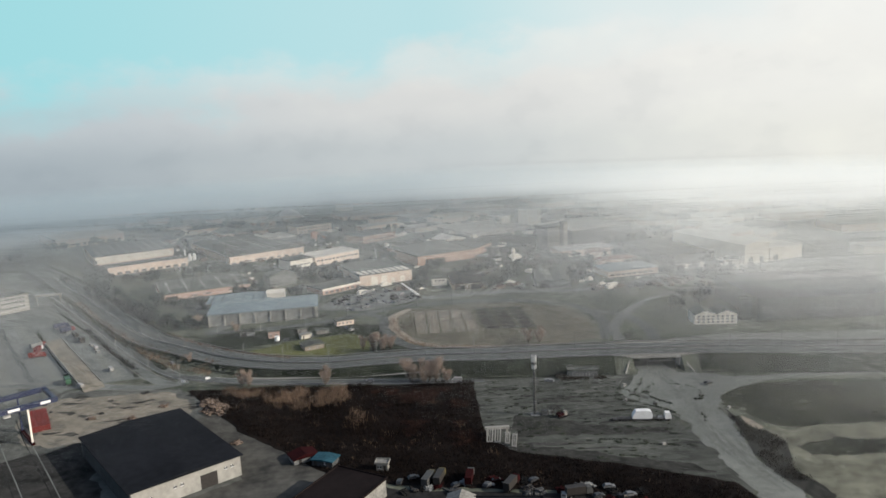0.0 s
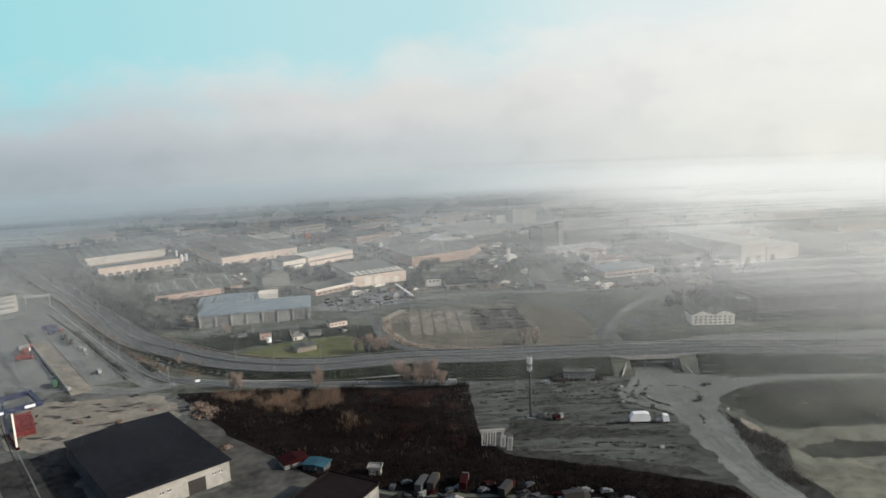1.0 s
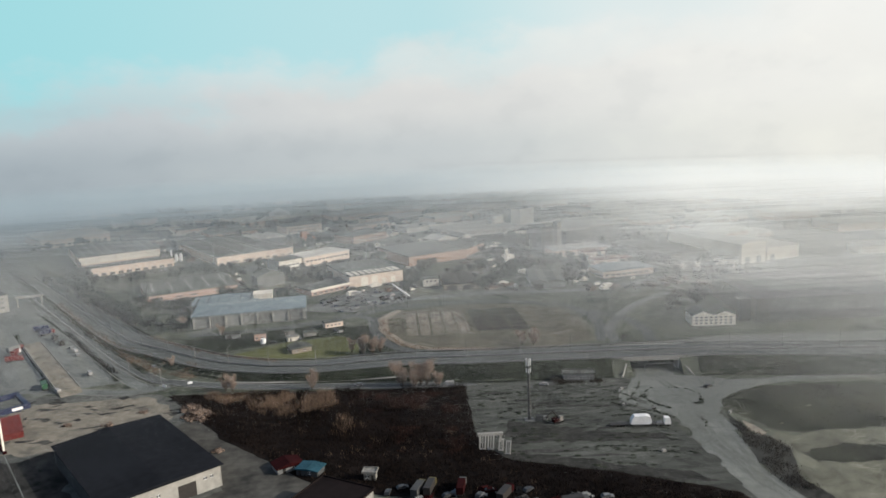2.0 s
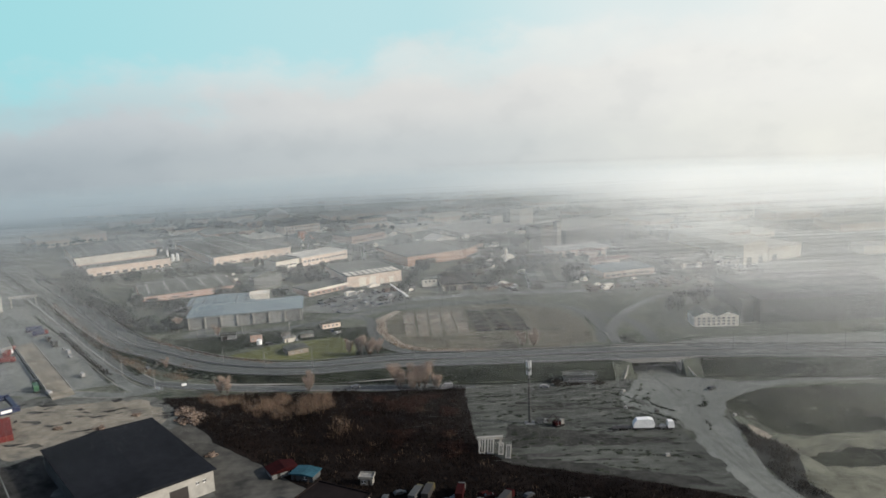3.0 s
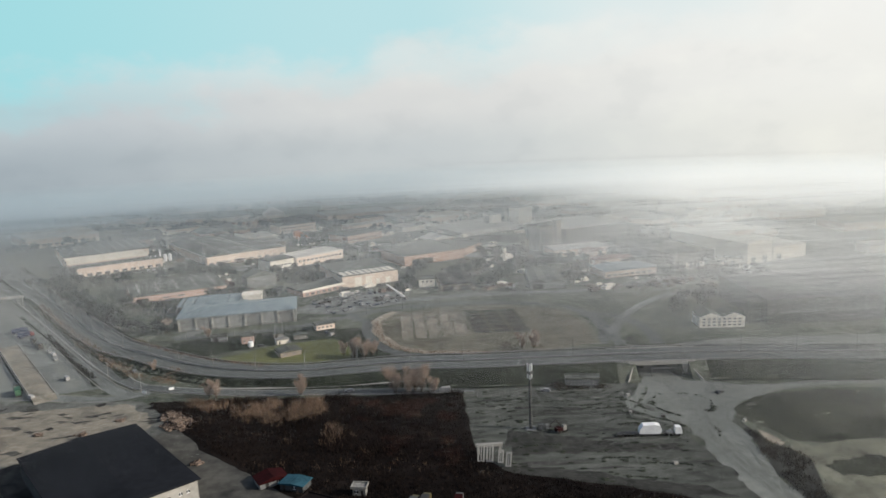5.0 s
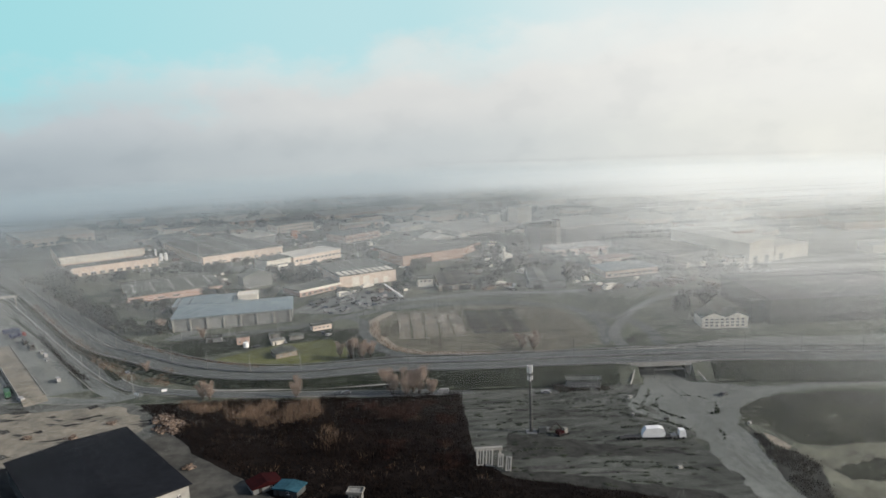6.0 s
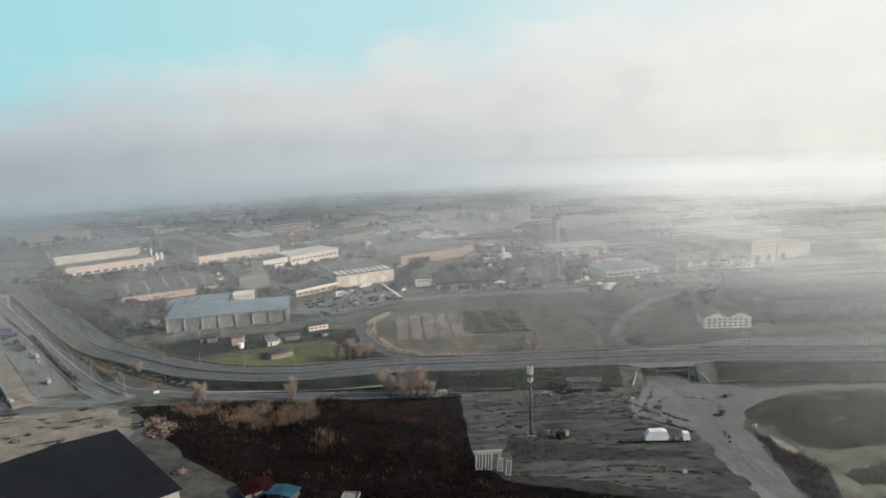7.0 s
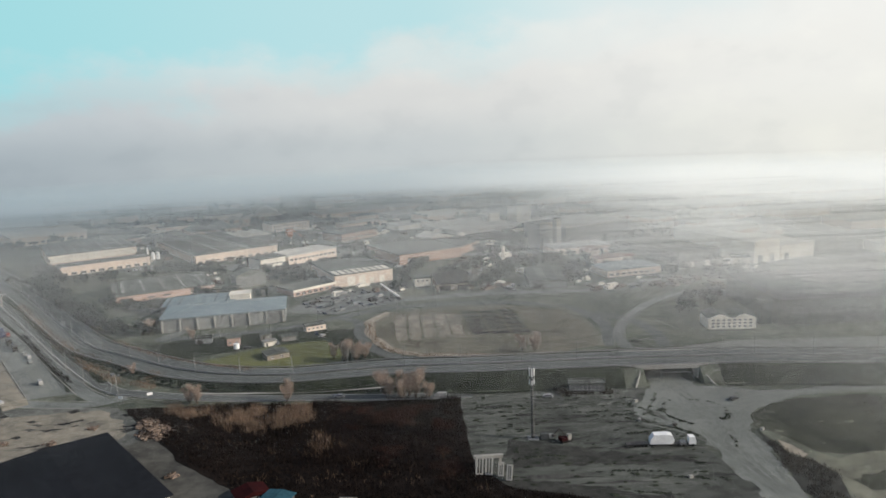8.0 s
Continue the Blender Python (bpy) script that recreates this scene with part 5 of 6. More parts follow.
def bare_tree(name, height, spread, twigs, seed, material, thick=0.07):
    """A leafless tree: several tapered stems fanning out, limbs, and a crown of many thin upright twigs."""
    r = random.Random(seed)
    wood, crown = Build(), Build()
    tips = []
    for k in range(r.randrange(4, 7)):
        a, lean = r.uniform(0, 6.28), r.uniform(0.05, 0.42) * spread
        foot = Vector((r.gauss(0, 0.25), r.gauss(0, 0.25), -0.3))
        top = foot + Vector((math.cos(a) * lean, math.sin(a) * lean, 1)) * height * r.uniform(0.55, 0.92)
        wood.beam(foot, top, height * 0.018, height * 0.005, 5)
        for i in range(9):
            s = r.uniform(0.15, 0.95)
            root = foot.lerp(top, s)
            b, up = r.uniform(0, 6.28), r.uniform(0.9, 2.2)
            tip = root + Vector((math.cos(b), math.sin(b), up)).normalized() * height * r.uniform(0.12, 0.3) * (1.2 - 0.5 * s)
            wood.beam(root, tip, height * 0.007, height * 0.002, 4)
            tips += [(root, tip)]
        tips += [(foot.lerp(top, 0.6), top)] * 3
    for i in range(twigs):
        root, tip = r.choice(tips)
        p = root.lerp(tip, r.uniform(0.3, 1.05)) + Vector((r.gauss(0, 1), r.gauss(0, 1), r.gauss(0, 0.7))) * height * 0.05
        d = Vector((r.gauss(0, 0.45), r.gauss(0, 0.45), abs(r.gauss(1.1, 0.5)))).normalized() * height * r.uniform(0.05, 0.14)
        side = Vector((r.gauss(0, 1), r.gauss(0, 1), r.gauss(0, 1))).cross(d).normalized() * thick
        crown.face(p - side, p + side, p + d)
    return wood.mesh("trunk", BARK), crown.mesh("crown", material)


def leafy_tree(height, seed, material):
    """A dense dark tree: trunk, limbs and a lumpy crown of many small leaf clumps."""
    r = random.Random(seed)
    wood, crown = Build(), Build()
    wood.beam((0, 0, -0.3), (0, 0, height * 0.6), height * 0.035, height * 0.012, 6)
    lumps = [(Vector((r.gauss(0, 0.17), r.gauss(0, 0.17), r.uniform(0.35, 0.85))) * height, height * r.uniform(0.11, 0.22)) for _ in range(9)]
    for c, _ in lumps[:6]:
        wood.beam((0, 0, height * r.uniform(0.2, 0.45)), c, height * 0.012, height * 0.004, 4)
    for i in range(420):
        c, rad = r.choice(lumps)
        p = c + Vector((r.gauss(0, 1), r.gauss(0, 1), r.gauss(0, 1))).normalized() * rad * r.uniform(0.6, 1.05)
        u = Vector((r.gauss(0, 1), r.gauss(0, 1), r.gauss(0, 1))).normalized()
        w_ = u.orthogonal().normalized()
        s = height * r.uniform(0.032, 0.062)
        crown.face(p - u * s, p + w_ * s, p + u * s, p - w_ * s * 0.7)
    return wood.mesh("trunk", BARK), crown.mesh("crown", material)


def plant(kind, meshes, x, y, z, scale, turn, label, category="tree", group=""):
    ob = base(kind, x, y, z, turn, label, category, group)
    ob.scale = (scale, scale, scale)
    for nm, me in zip(("trunk", "crown"), meshes):
        part(nm, me, None, ob)
    return ob


bare = [bare_tree("bare_tree", 13, 1.25, 6500, s, TAN_TWIGS, 0.020) for s in (1, 2, 3, 4, 5)]
for i, (x, y, s, z) in enumerate(((-19, 346, 1.15, 0), (-13, 344.5, 1.0, 0), (-7, 345.5, 1.1, 0), (-1.5, 344, 0.8, 0), (-10, 349, 0.9, 0), (-104, 351.5, 0.8, 0), (-64, 349, 0.8, 0), (-44, 401, 0.95, 0),
                              (-38, 399.5, 1.05, 0), (-34, 404, 0.8, 0), (48, 403, 0.75, 0), (54, 402, 0.8, 0), (-170, 470, 0.8, 0), (-138, 452, 0.75, 0), (-108, 353, 0.6, 0), (-50, 405, 0.7, 0),
                              (-150, 395, 0.5, 0), (-176, 476, 0.7, 0))):
    plant("bare_tree", bare[i % 5], x, y, z, s, i * 67, "leafless tan tree with fine upright twigs", group="leafless trees")
green = [leafy_tree(9, s, LEAVES) for s in (4, 5, 6, 7)]
rnd = random.Random(21)
belts = [((-300, 600), (-205, 482), 30, 9), ((-205, 482), (-165, 468), 10, 4), ((-345, 690), (-300, 600), 22, 12), ((-250, 640), (-150, 690), 14, 8), ((-235, 545), (-170, 520), 14, 6),
         ((-160, 630), (-90, 600), 12, 8), ((-60, 660), (-30, 760), 14, 8), ((60, 600), (140, 660), 14, 12), ((-420, 1000), (-200, 980), 26, 16), ((-260, 860), (-120, 830), 22, 14),
         ((-200, 1150), (-400, 1230), 22, 20), ((-520, 760), (-420, 900), 18, 16), ((-60, 870), (60, 900), 16, 14), ((100, 640), (240, 660), 16, 10), ((-330, 820), (-250, 900), 14, 12),
         ((10, 600), (70, 640), 12, 8), ((-100, 640), (-60, 680), 8, 6),
         ((-345, 640), (-262, 640), 14, 7), ((-232, 668), (-168, 640), 14, 7), ((-140, 628), (-80, 652), 14, 6), ((-170, 560), (-110, 545), 12, 6), ((-25, 540), (-10, 640), 14, 6),
         ((36, 545), (66, 600), 14, 7), ((100, 545), (128, 620), 16, 8), ((-120, 720), (-60, 740), 14, 8), ((-150, 780), (-60, 870), 22, 10), ((-330, 770), (-260, 740), 10, 8),
         ((40, 690), (95, 670), 12, 8), ((180, 560), (250, 545), 12, 8), ((-280, 960), (-120, 960), 30, 12), ((-450, 1090), (-240, 1100), 34, 14), ((-30, 930), (120, 930), 20, 12),
         ((-380, 930), (-300, 860), 16, 10), ((170, 700), (260, 760), 16, 12),
         ((150, 600), (240, 610), 10, 8), ((150, 462), (205, 500), 10, 8), ((-480, 1150), (-640, 1300), 16, 18), ((-20, 1000), (160, 980), 18, 18)]
far_trunks, far_crowns = Build(), Build()
near = 0
for (ax, ay), (bx, by), n, wide in belts:
    for i in range(int(n * 1.7)):
        t = rnd.random()
        x, y = ax + (bx - ax) * t + rnd.gauss(0, wide * 0.5), ay + (by - ay) * t + rnd.gauss(0, wide * 0.5)
        if built_over(x, y, 2.0):
            continue
        kind, size, turn = green[rnd.randrange(4)], rnd.uniform(0.6, 1.25), rnd.uniform(0, 360)
        if y < 700 and near < 290:
            near += 1
            plant("tree", kind, x, y, 0, size, turn, "dark green-grey tree between factory yards", group="trees of the district")
            continue
        m = pose(x, y, 0, 0, 0, turn) @ Matrix.Scale(size, 4)
        for me, b in zip(kind, (far_trunks, far_crowns)):
            k = len(b.v)
            b.v += [tuple(m @ v.co) for v in me.vertices]
            b.f += [tuple(k + q for q in p.vertices) for p in me.polygons]
woods = tagged(part("far_woods", far_crowns, LEAVES), "dark trees between the far factories", "trees", kind="stuff")
tagged(part("trunks", far_trunks, BARK, woods), kind="stuff")


def inside(x, y, outline):
    odd = False
    for (ax, ay), (bx, by) in zip(outline, outline[1:] + outline[:1]):
        if (ay > y) != (by > y) and x < (bx - ax) * (y - ay) / (by - ay) + ax:
            odd = not odd
    return odd


def scrub(name, outline, count, height, material, label, seed, blades=7, wide=0.05, clump=0.0):
    """Leafless scrub: many thin upright twigs in clumps."""
    r, b = random.Random(seed), Build()
    x0, x1 = min(p[0] for p in outline), max(p[0] for p in outline)
    y0, y1 = min(p[1] for p in outline), max(p[1] for p in outline)
    made = 0
    while made < count:
        x, y = r.uniform(x0, x1), r.uniform(y0, y1)
        dense = noise.noise(Vector((x * 0.06, y * 0.06, seed))) + 0.5 * noise.noise(Vector((x * 0.2, y * 0.2, seed)))
        made += 1
        if not inside(x, y, outline) or dense < clump:
            continue
        g0 = ground_z(x, y) if y > 345 else 0.0
        h = height * r.uniform(0.4, 1.1) * (1 + 0.5 * dense)
        for _ in range(blades):
            p = Vector((x + r.gauss(0, 0.8), y + r.gauss(0, 0.8), g0))
            tip = p + Vector((r.gauss(0, 0.3), r.gauss(0, 0.3), 1)) * h * r.uniform(0.5, 1)
            a = r.uniform(0, 3.14)
            s = Vector((math.cos(a), math.sin(a), 0)) * wide * r.uniform(0.6, 1.4)
            b.face(p - s * 0.4, p + s * 0.4, p.lerp(tip, 0.55) + s, tip, p.lerp(tip, 0.6) - s)
    return tagged(part(name, b, material), label, "scrub", kind="stuff")


HEATHLAND = [(-134, 349), (-60, 344), (11, 341), (12.5, 300), (14, 277), (25, 264), (64, 249), (99, 232), (102, 222), (84, 216), (40, 234), (-18, 243), (-45, 251.5), (-61, 267.5), (-89, 293.5), (-111, 320.5)]
scrub("scrub", HEATHLAND, 34000, 1.3, BRUSH, "dark red-brown leafless scrub on waste land", 31, 6, 0.09, -2)
scrub("tall_scrub", [(-122, 349), (-92, 347), (-66, 346), (-52, 340), (-48, 326), (-62, 318), (-84, 326), (-104, 334), (-116, 343)], 4200, 4.2, SHRUB, "tan leafless shrubs along the road", 32, 5, 0.03, 0.05)
scrub("tall_scrub", [(-100, 340), (-66, 336), (-58, 322), (-64, 314), (-84, 320)], 500, 5.0, SHRUB, "tan leafless birches on waste land", 38, 7, 0.03, 0.1)
scrub("tall_scrub", [(-70, 330), (-52, 318), (-32, 300), (-24, 290), (-34, 284), (-52, 298), (-74, 318)], 900, 4.4, SHRUB, "tan leafless saplings crossing the waste land", 44, 6, 0.03, 0.12)
scrub("edge_scrub", [(-128, 349), (-60, 346.5), (12, 344), (12, 339), (-60, 341), (-118, 343)], 2600, 2.4, BRUSH, "dark leafless hedge beside the road", 46, 7, 0.06, -0.1)
scrub("red_scrub", [(-40, 338), (8, 336), (8, 312), (-10, 306), (-36, 318)], 5200, 1.4, RED_TWIGS, "reddish leafless briars on waste land", 39, 5, 0.06, 0.0)
scrub("red_scrub", [(-30, 300), (6, 296), (12, 276), (-4, 268), (-30, 280)], 3200, 1.3, RED_TWIGS, "reddish leafless briars on waste land", 40, 5, 0.06, 0.1)
for k, (x, y) in enumerate(((-45, 312), (-43, 309), (-8, 317), (4, 290), (-60, 298), (16, 262), (-26, 284))):
    scrub("birch_clump", [(x - 2.2, y - 1.6), (x + 2.2, y - 1.6), (x + 2.2, y + 1.6), (x - 2.2, y + 1.6)], 9, 4.0, SHRUB, "thin leafless saplings on waste land", 140 + k, 3, 0.03, -2)
scrub("tall_scrub", [(-100, 326), (-20, 335), (0, 310), (-20, 270), (-60, 282)], 2500, 2.6, BRUSH, "taller brown shrubs on waste land", 35, 9, 0.08, 0.2)
scrub("tufts", HEATHLAND, 2600, 1.8, SHRUB, "sparse tan tufts on waste land", 37, 4, 0.035, 0.28)
scrub("bank_scrub", [(-190, 432), (-155, 404), (-128, 386), (-96, 368), (-110, 366), (-140, 376), (-172, 408)], 3200, 1.3, SHRUB, "brown scrub on the road bank", 33, 7, 0.10, -0.05)
scrub("bank_scrub", [(125, 311), (135, 318), (149, 323), (175, 326), (210, 320), (180, 290), (150, 280), (133, 280), (129.5, 290), (122, 299)], 1400, 0.5, DARK_SHRUB, "low dark scrub in the meadow", 36, 5, 0.05, 0.1)
scrub("bank_scrub", [(122.4, 297), (124.4, 276), (128.9, 272), (132, 263), (128, 248.5), (125, 240), (130, 222), (122, 215), (119.5, 228), (115.8, 242), (116.6, 252), (117, 264.5), (119, 276), (120.3, 288.5)], 2600, 1.2, DARK_SHRUB, "dark brown scrub beside the track", 34, 6, 0.07, 0.0)


def heaps(name, outline, count, size, material, label, seed):
    """Low heaps of soil and rubble."""
    r, b = random.Random(seed), Build()
    x0, x1 = min(p[0] for p in outline), max(p[0] for p in outline)
    y0, y1 = min(p[1] for p in outline), max(p[1] for p in outline)
    for _ in range(count):
        x, y = r.uniform(x0, x1), r.uniform(y0, y1)
        if not inside(x, y, outline):
            continue
        s, h, k, n = size * r.uniform(0.4, 1.4), size * r.uniform(0.15, 0.5), len(b.v), 7
        for i in range(n):
            t = 6.283 * i / n
            q = r.uniform(0.6, 1.3)
            b.v.append((x + math.cos(t) * s * 1.7 * q, y + math.sin(t) * s * 0.8 * q, 0.03))
        for i in range(n):
            t = 6.283 * i / n
            q = r.uniform(0.3, 0.6)
            b.v.append((x + math.cos(t) * s * 1.5 * q, y + math.sin(t) * s * 0.7 * q, 0.03 + h * r.uniform(0.6, 1)))
        b.v.append((x, y, 0.03 + h))
        b.f += [(k + i, k + (i + 1) % n, k + n + (i + 1) % n, k + n + i) for i in range(n)] + [(k + n + i, k + n + (i + 1) % n, k + 2 * n) for i in range(n)]
    return tagged(part(name, b, material), label, "heap", kind="stuff")


heaps("soil_heaps", [(16, 344), (92, 342), (96, 300), (98, 262), (64, 252), (28, 266), (17, 280)], 260, 0.9, GRASS, "small dark heaps of soil on the lot", 41)
heaps("gravel_heaps", [(14, 345), (92, 343), (96, 322), (40, 326)], 60, 0.9, RUT, "small grey heaps of gravel", 42)


def timber_pile(name, x, y, wide, high, n, seed, label):
    """A heap of planks, beams and broken slabs lying over one another."""
    r, b = random.Random(seed), Build()
    for _ in range(n):
        d, a = abs(r.gauss(0, 0.45)) * wide, r.uniform(0, 6.28)
        z = high * max(0.0, 1 - d / wide) * r.uniform(0.1, 1)
        m = pose(x + d * math.cos(a), y + d * math.sin(a), z + 0.2, r.uniform(-25, 25), r.uniform(-25, 25), r.uniform(0, 180))
        u, v, w_ = r.uniform(0.3, 1.7), r.uniform(0.12, 0.7), r.uniform(0.06, 0.3)
        b.box(-u, -v, -w_, u, v, w_, m)
    return tagged(part(name, b, RUBBLE), label, "rubble", kind="stuff")


timber_pile("rubble_pile", -112, 322, 8, 3.0, 260, 51, "heap of broken timber and rubble")
timber_pile("rubble_pile", -119, 331, 6, 1.6, 110, 52, "low heap of broken timber")
for i, (x, y) in enumerate(((-170, 318), (-150, 316), (-146, 306), (-140, 330), (-92, 284))):
    timber_pile("scrap_pile", x, y, 2.2 + (i % 3) * 0.6, 0.5, 26, 60 + i, "scattered scrap on the depot yard")
heaps("meadow_heaps", [(122, 315), (200, 330), (220, 270), (130, 245)], 40, 1.2, FIELD, "pale heaps of soil in the meadow", 45)


def clod_row(points, n, size, seed, material=GRASS, label="row of dark clods of earth edging the crossing"):
    """Clods of earth pushed up in a line by a grader."""
    r, b, line = random.Random(seed), Build(), smooth_line(points, 0.5)
    for _ in range(n):
        p = r.choice(line)
        x, y, s = p.x + r.gauss(0, 0.35), p.y + r.gauss(0, 0.35), size * r.uniform(0.4, 1.3)
        k = len(b.v)
        for i in range(6):
            t, q = 6.283 * i / 6, r.uniform(0.7, 1.2)
            b.v.append((x + math.cos(t) * s * 1.3 * q, y + math.sin(t) * s * q, 0.04))
        b.v.append((x + r.gauss(0, 0.1), y, 0.04 + s * r.uniform(0.4, 0.8)))
        b.f += [(k + i, k + (i + 1) % 6, k + 6) for i in range(6)]
    return tagged(part("earth_clods", b, material), label, "clods", kind="stuff")


clod_row([(99.5, 329.4), (95.4, 324.8), (93.6, 318.4), (94.9, 311.8), (98.8, 306.7)], 42, 0.55, 1)
clod_row([(95.5, 311), (98.8, 307), (100.5, 305.5)], 24, 0.7, 2)
clod_row([(107.7, 328.3), (113.4, 327.6), (117.7, 321.8), (117.6, 315.3), (115.8, 309.2), (112.2, 308.1)], 40, 0.5, 3)
clod_row([(117.6, 313), (115.8, 309.2), (112.5, 308.6)], 26, 0.8, 4)
clod_row([(110.4, 294.8), (109.8, 290), (109.0, 285)], 24, 0.6, 5)
clod_row([(74, 299.5), (82.6, 300.4), (88, 302), (92, 303), (98.8, 295.4)], 70, 0.75, 6, label="ridge of dark earth beside the lorry")
for k, pts in enumerate(([(78, 313), (84, 309), (88, 311)], [(58, 322), (64, 321), (72, 322)], [(40, 326), (50, 327), (60, 326)], [(22, 330), (34, 331), (44, 330)], [(66, 316), (74, 317), (82, 318)],
                         [(80, 328), (86, 322), (88, 315)], [(60, 272), (68, 271), (76, 270)], [(78, 266), (86, 265), (92, 262)], [(30, 284), (40, 285), (48, 284)], [(64, 258), (72, 256), (80, 254)])):
    clod_row(pts, 34, 0.6, 20 + k, label="row of dark earth heaps on the dirt lot")
for x, y, a in ((85.6, 329.6, 20), (81.4, 310.5, 70), (123.6, 297, 40), (84.5, 264.5, 10), (93.2, 304.6, 10)):
    blk = base("concrete_block", x, y, 0.06, a, "loose pale concrete block on the dirt" if x != 93.2 else "dark square crate on the dirt", "block", "loose concrete blocks")
    part("block", Build().prism([(-0.8, 0), (0.8, 0), (0.7, 0.9), (-0.7, 0.9)], -0.5, 0.5), CONCRETE if x != 93.2 else DOOR, blk)
    part("lifting_lug", Build().box(-0.2, -0.08, 0.9, 0.2, 0.08, 1.05), STEEL, blk)

# ---- yards and weedy plots between the halls ----
rnd = random.Random(61)
t = radians(32)
for i in range(95):
    d, a = rnd.uniform(560, 1250), rnd.uniform(-0.6, 0.5)
    x, y, u, v = d * math.sin(a), d * math.cos(a), rnd.uniform(10, 38), rnd.uniform(8, 30)
    if math.hypot(x - LINE[:, 0][np.abs(LINE[:, 1] - y).argmin()], 0) < 70 and x < -150:
        continue
    kind = rnd.choice(((OLD_ASPHALT, "grey asphalt yard"), (CONCRETE_YARD, "pale concrete yard"), (GRASS, "dark weedy plot"), (OLD_ASPHALT, "grey asphalt yard"), (SAND, "sandy storage plot")))
    corner = [(x + p * u * math.cos(t) - q * v * math.sin(t), y + p * u * math.sin(t) + q * v * math.cos(t)) for p, q in ((-1, -1), (1, -1), (1, 1), (-1, 1))]
    patch("yard", corner, 0.02 + 0.0011 * i, kind[0], kind[1] + " between factory halls", "yard", rough=0.8, step=8)

# ---- the rest of the district: halls and yards on the same street grid ----
rnd = random.Random(77)
taken = [(o.matrix_world.translation.x + 25, o.matrix_world.translation.y + 25, 52.0) for o in scene.collection.objects if o.parent is None and o.type == "EMPTY"
         and o.get("category") in ("factory", "hall", "office", "shop", "warehouse", "shed", "building", "tower", "flats")]
count = 0
for _ in range(2500):
    d = rnd.uniform(560, 1330)
    a = rnd.uniform(-0.62, 0.58)
    x, y = d * math.sin(a), d * math.cos(a)
    if y < 600 + max(0, -x) * 0.0 and abs(x) < 120:
        continue
    if x < -200 and y < 700 - (x + 200) * 1.1:
        continue
    L, W = rnd.uniform(18, 70), rnd.uniform(14, 45)
    if x > 100 and y < 650:
        continue
    r = 0.5 * math.hypot(L, W) * 0.78
    if any((x - px) ** 2 + (y - py) ** 2 < (r + pr) ** 2 for px, py, pr in taken):
        continue
    taken.append((x, y, r))
    t = radians(32)
    ox, oy = x - L / 2 * math.cos(t) + W / 2 * math.sin(t), y - L / 2 * math.sin(t) - W / 2 * math.cos(t)
    style, bays = rnd.choice((("flat", 1), ("gable", 1), ("gable", 2), ("gable", 3), ("saw", 3)))
    h = rnd.choice((4.5, 5.5, 6.5, 8, 9, 12))
    wl, wn_ = rnd.choice(((CREAM, "cream"), (WHITE, "white"), (GREY_WALL, "grey"), (BRICK, "brick"), (CREAM, "cream"), (TAN_WALL, "tan")))
    rf, rn = (PALE_ROOF, "pale") if rnd.random() < (0.75 if x > -80 and y > 680 else 0.25) else (GREY_ROOF, "dark grey")
    building("works_hall", ox, oy, 32, L, W, h, wl, rf, f"{wn_} works hall with a {rn} roof in haze", "hall", style, bays, openings=windows(L, 1.0, min(h - 1.2, 3.2), 3.5, 3.0) if rnd.random() < 0.5 else ())
    count += 1
    if count >= 105:
        break

# ---- parked vehicles and stacked goods in the factory yards, too far to count ----
for name, mat, n, seed, lab in (("far_vehicles", WHITE, 260, 5, "white vans and trailers in factory yards"), ("far_vehicles", CAR_PAINTS["dark grey"], 240, 6, "dark cars in factory yards"),
                                ("stacked_goods", RUBBLE, 140, 7, "stacked goods in factory yards"), ("far_sheds", GREY_ROOF, 110, 8, "small pale sheds among the factories")):
    r, b = random.Random(seed), Build()
    made = 0
    while made < n:
        d, a = r.uniform(545, 1150), r.uniform(-0.52, 0.42)
        x, y = d * math.sin(a), d * math.cos(a)
        if x < -200 and y < 640 - (x + 200) * 1.0:
            continue
        made += 1
        for _ in range(r.randrange(1, 4)):
            px, py = x + r.uniform(-9, 9), y + r.uniform(-9, 9)
            if built_over(px, py, 2.5):
                continue
            m = pose(px, py, 0, 0, 0, r.choice((32, 122)) + r.uniform(-5, 5))
            u, v, h = (2.2, 0.9, 1.4) if "vehicles" in name and r.random() < 0.7 else (r.uniform(2, 6), r.uniform(1.2, 3), r.uniform(1.5, 3.6))
            b.box(-u, -v, 0, u, v, h * 0.6, m).box(-u * 0.7, -v * 0.9, h * 0.6, u * 0.6, v * 0.9, h, m)
    tagged(part(name, b, mat), lab, "clutter", kind="stuff")

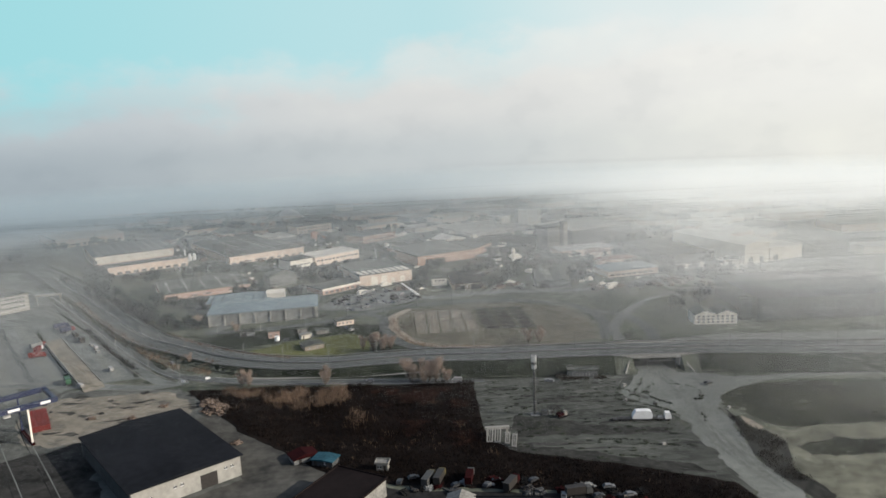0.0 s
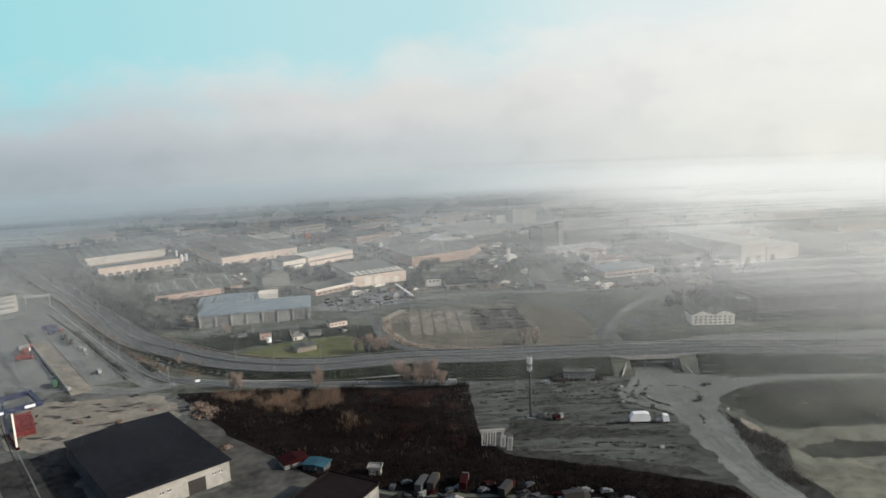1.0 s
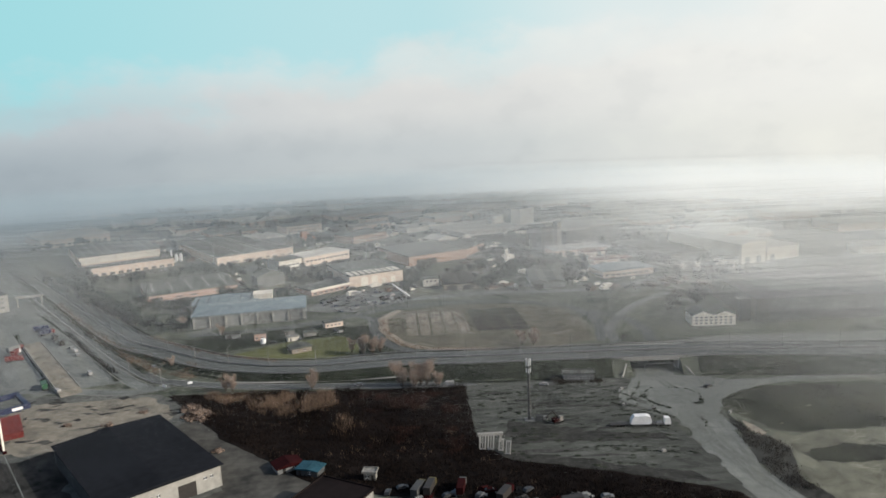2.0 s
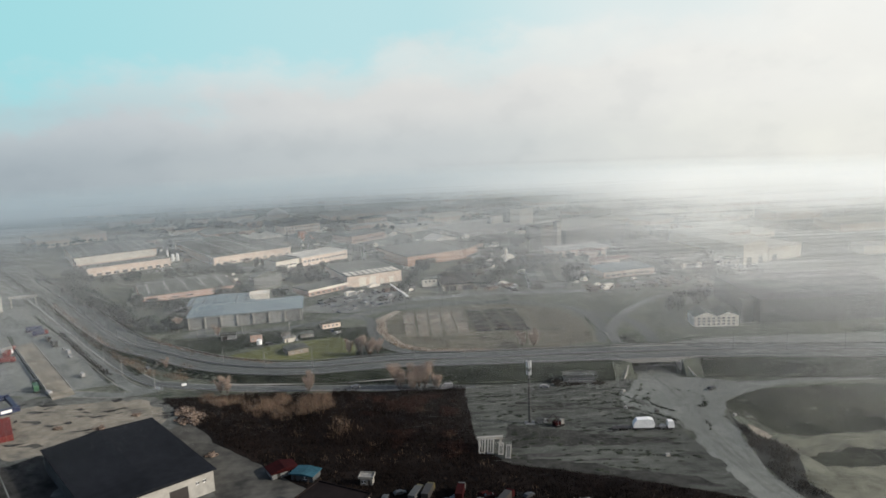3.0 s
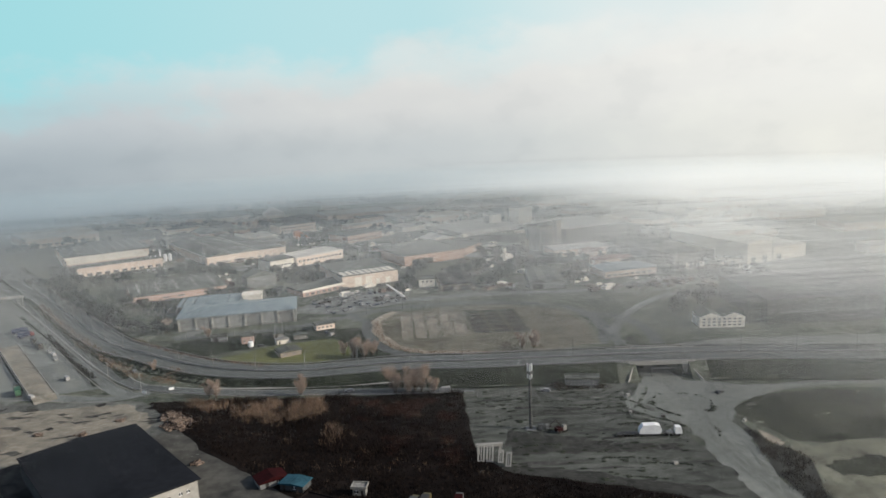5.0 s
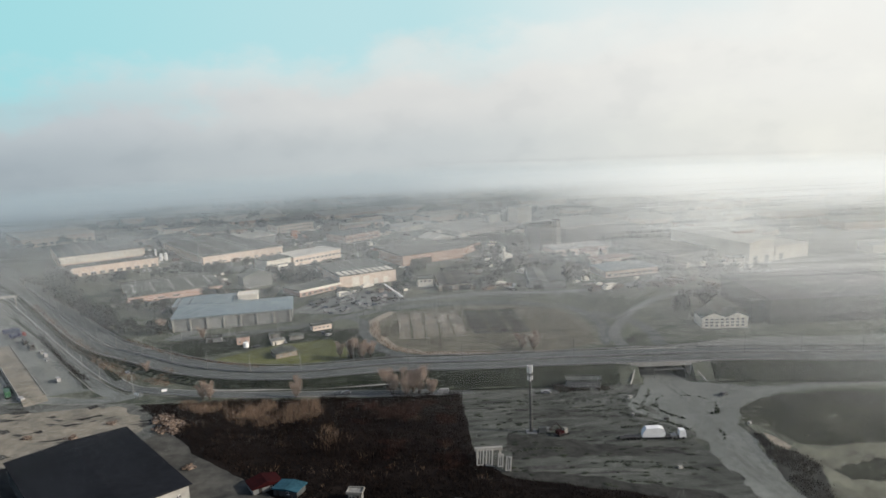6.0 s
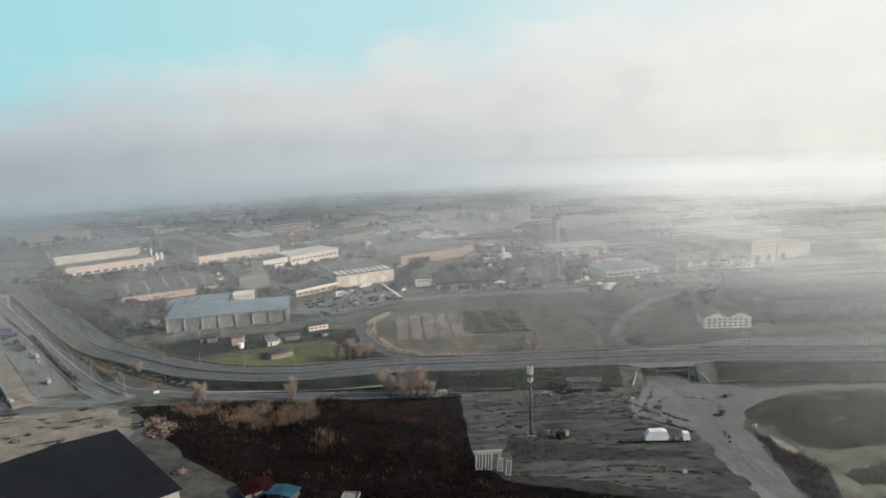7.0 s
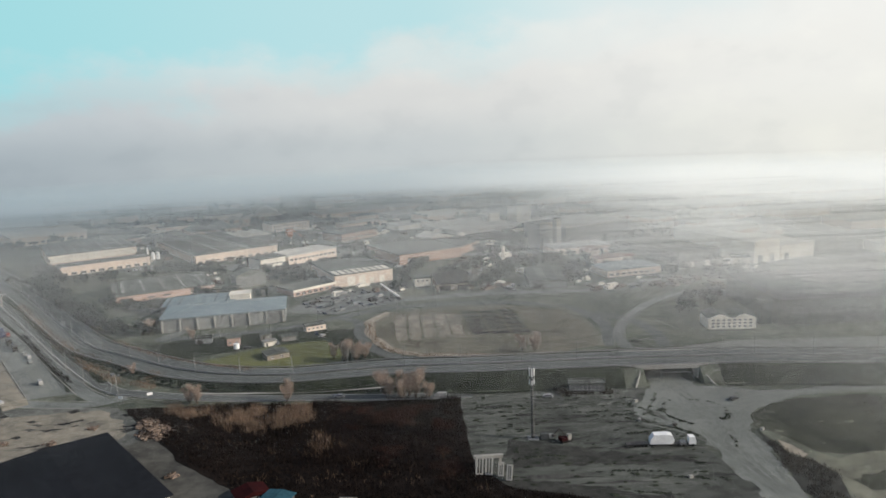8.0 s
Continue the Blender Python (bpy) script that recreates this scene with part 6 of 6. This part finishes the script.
# ---- scrub on the road banks ----
for k, (line, wide) in enumerate(([[(-152, 384), (-172, 404), (-205, 442), (-250, 498), (-300, 562)], 4.0], [[(20, 352), (-20, 357), (-60, 360), (-95, 366)], 2.5], [[(-90, 388), (-120, 404), (-150, 424), (-185, 456)], 3.0],
                                  [[(-178, 388), (-205, 420), (-250, 478)], 2.0], [[(-36, 470), (-34, 446), (-23, 417), (-4, 404), (30, 399)], 3.0])):
    r, b = random.Random(90 + k), Build()
    path = smooth_line(line, 1.0)
    for p in path:
        for _ in range(9):
            x, y = p.x + r.gauss(0, wide * 0.5), p.y + r.gauss(0, wide * 0.5)
            z = ground_z(x, y)
            h, a = r.uniform(0.4, 1.6), r.uniform(0, 3.14)
            s = Vector((math.cos(a), math.sin(a), 0)) * r.uniform(0.05, 0.16)
            q, tip = Vector((x, y, z)), Vector((x + r.gauss(0, 0.4), y + r.gauss(0, 0.4), z + h))
            b.face(q - s, q + s, q.lerp(tip, 0.6) + s, tip, q.lerp(tip, 0.6) - s)
    tagged(part("roadside_scrub", b, SHRUB if k % 2 == 0 else BRUSH), "dry brown scrub on a road bank", "scrub", kind="stuff")

# ---- garden clutter round the small houses ----
building("garden_shed", -97, 446, 20, 6, 4, 2.4, MUTED_WHITE, GREY_ROOF, "low grey garden shed beside a lawn", "shed", "gable", 1, rise=0.8, openings=[(1, 0, 2, 2, "door")])
building("garden_shed", -92, 432, 28, 7, 4, 2.6, WHITE, MUTED_WHITE, "small white garden shed beside a lawn", "shed", "gable", 1, rise=0.7, openings=[(1, 0, 2, 2, "door")])
building("garden_shed", -84, 441, 15, 8, 4, 2.3, MUTED_WHITE, GREY_ROOF, "low pale greenhouse beside a lawn", "greenhouse", "gable", 1, rise=0.9)
building("garden_shed", -134, 444, 8, 9, 4, 3.0, GREY_WALL, GREY_ROOF, "dark garage at the lawn's edge", "garage", openings=[(1, 0, 4, 2.4, "door")])
tank = base("water_tank", -106, 427, 0, 0, "white round water tank on a stand", "tank")
part("tank", Build().beam((0, 0, 1.6), (0, 0, 4.4), 2.2, 2.2, 12), WHITE_PAINT, tank)
for k in range(4):
    part("leg", Build().box(math.cos(k * 1.57) - 0.1, math.sin(k * 1.57) - 0.1, 0, math.cos(k * 1.57) + 0.1, math.sin(k * 1.57) + 0.1, 1.6), STEEL, tank)
for k, x, y, a in ((0, -90, 440, 30), (1, -86, 436, 120), (2, -101, 430, 20), (0, -62, 447, 60), (4, -66, 452, 100)):
    park(k, x, y, a)


# ---- poles and booms that stand out over the roofs ----
def lattice_mast(x, y, height):
    ob = base("lattice_mast", x, y, 0, 20, "thin steel lattice mast between factories", "mast")
    legs = ((-0.9, -0.9), (0.9, -0.9), (0.9, 0.9), (-0.9, 0.9))
    for a, c in legs:
        part("leg", Build().beam((a, c, 0), (a * 0.25, c * 0.25, height), 0.3, 0.2), POLE_GREY, ob)
    b = Build()
    for i in range(10):
        z0, z1 = height * i / 10, height * (i + 1) / 10
        s0, s1 = 1 - 0.75 * i / 10, 1 - 0.75 * (i + 1) / 10
        for (a, c), (d, e) in zip(legs, legs[1:] + legs[:1]):
            b.beam((a * s0, c * s0, z0), (d * s1, e * s1, z1), 0.14)
    part("bracing", b, POLE_GREY, ob)


def loading_hopper(x, y):
    """An orange bin on four legs with a sloping conveyor."""
    ob = base("loading_hopper", x, y, 0, 30, "bright orange steel hopper with a sloping conveyor", "hopper")
    for a, c in ((-2.6, -2.6), (2.6, -2.6), (2.6, 2.6), (-2.6, 2.6)):
        part("leg", Build().beam((a, c, 0), (a, c, 7), 0.6), ORANGE_PAINT, ob)
    part("bin", Build().box(-3, -3, 7, 3, 3, 13), ORANGE_PAINT, ob)
    part("chute", Build().beam((0, 0, 4.2), (0, 0, 7), 1.2, 7.0, 4), ORANGE_PAINT, ob)
    part("conveyor", Build().beam((2, 0, 13.2), (17, 0, 1.0), 1.5, 1.5), ORANGE_PAINT, ob)


loading_hopper(-150, 820)
lattice_mast(-214, 690, 27)
lattice_mast(-62, 640, 20)


def portal_frame(x, y, width, turn):
    """A white steel portal over a depot lane."""
    ob = base("portal_frame", x, y, 0, turn, "white steel portal over a depot lane", "portal")
    for u in (0.0, width):
        part("post", Build().box(u - 0.5, -0.5, 0, u + 0.5, 0.5, 7.5), MUTED_WHITE, ob)
    part("beam", Build().box(-1.2, -0.9, 7.5, width + 1.2, 0.9, 9.2), DULL_WHITE, ob)
    part("canopy", Build().box(-1.0, 0.92, 7.8, width + 1.0, 9, 8.2), GREY_WALL, ob)


portal_frame(-329, 559, 17, 14)
stack = base("chimney", 66, 655, 0, 0, "white factory chimney between sheds", "chimney")
part("shaft", Build().beam((0, 0, 0), (0, 0, 12), 2.6, 2.0, 12), WHITE, stack)
part("rim", Build().beam((0, 0, 12), (0, 0, 12.5), 2.4, 2.4, 12), CONCRETE, stack)
crane = base("mobile_crane", -22, 528, 0.1, 150, "white mobile crane with its boom raised", "crane")
part("carrier", Build().box(-4, -1.3, 0.9, 5, 1.3, 2.2), MUTED_WHITE, crane)
part("cab", Build().box(3.2, -1.2, 2.21, 5, 0.6, 3.4), GLASS, crane)
part("boom", Build().beam((-2, 0, 2.2), (13, 0, 10.5), 1.1, 0.7), WHITE_PAINT, crane)
for wx in (-3, -1.2, 2.2, 4):
    for wy in (-1.1, 1.1):
        part("wheel", BIG_WHEEL, RUBBER, crane).matrix_local = pose(wx, wy, 0.52)

# ---- scrub at the hut, scrap heaps between the old lorries ----
for k, (x, y, w_, d) in enumerate(((59, 341.6, 3, 1.6), (66, 341.4, 4, 1.2), (76.5, 341, 2.2, 2.0), (57, 345, 2, 2))):
    scrub("hut_bushes", [(x - w_, y - d), (x + w_, y - d), (x + w_, y + d), (x - w_, y + d)], 60, 1.7, DARK_SHRUB, "dark bushes round the concrete hut", 170 + k, 9, 0.16, -2)
r_ = random.Random(404)
for k in range(26):
    x = r_.uniform(-22, 66)
    y = 241 - max(0, x - 10) * 0.22 + r_.uniform(-9, 3)
    heap = timber_pile("scrap_heap", x, y, r_.uniform(1.4, 3.2), r_.uniform(0.6, 1.6), 22, 500 + k, "heap of scrap metal and parts in the scrapyard")
    heap.data.materials[0] = (DOOR, MAST_GREY, RUBBER, DARK_RED, GREY_WALL)[k % 5]
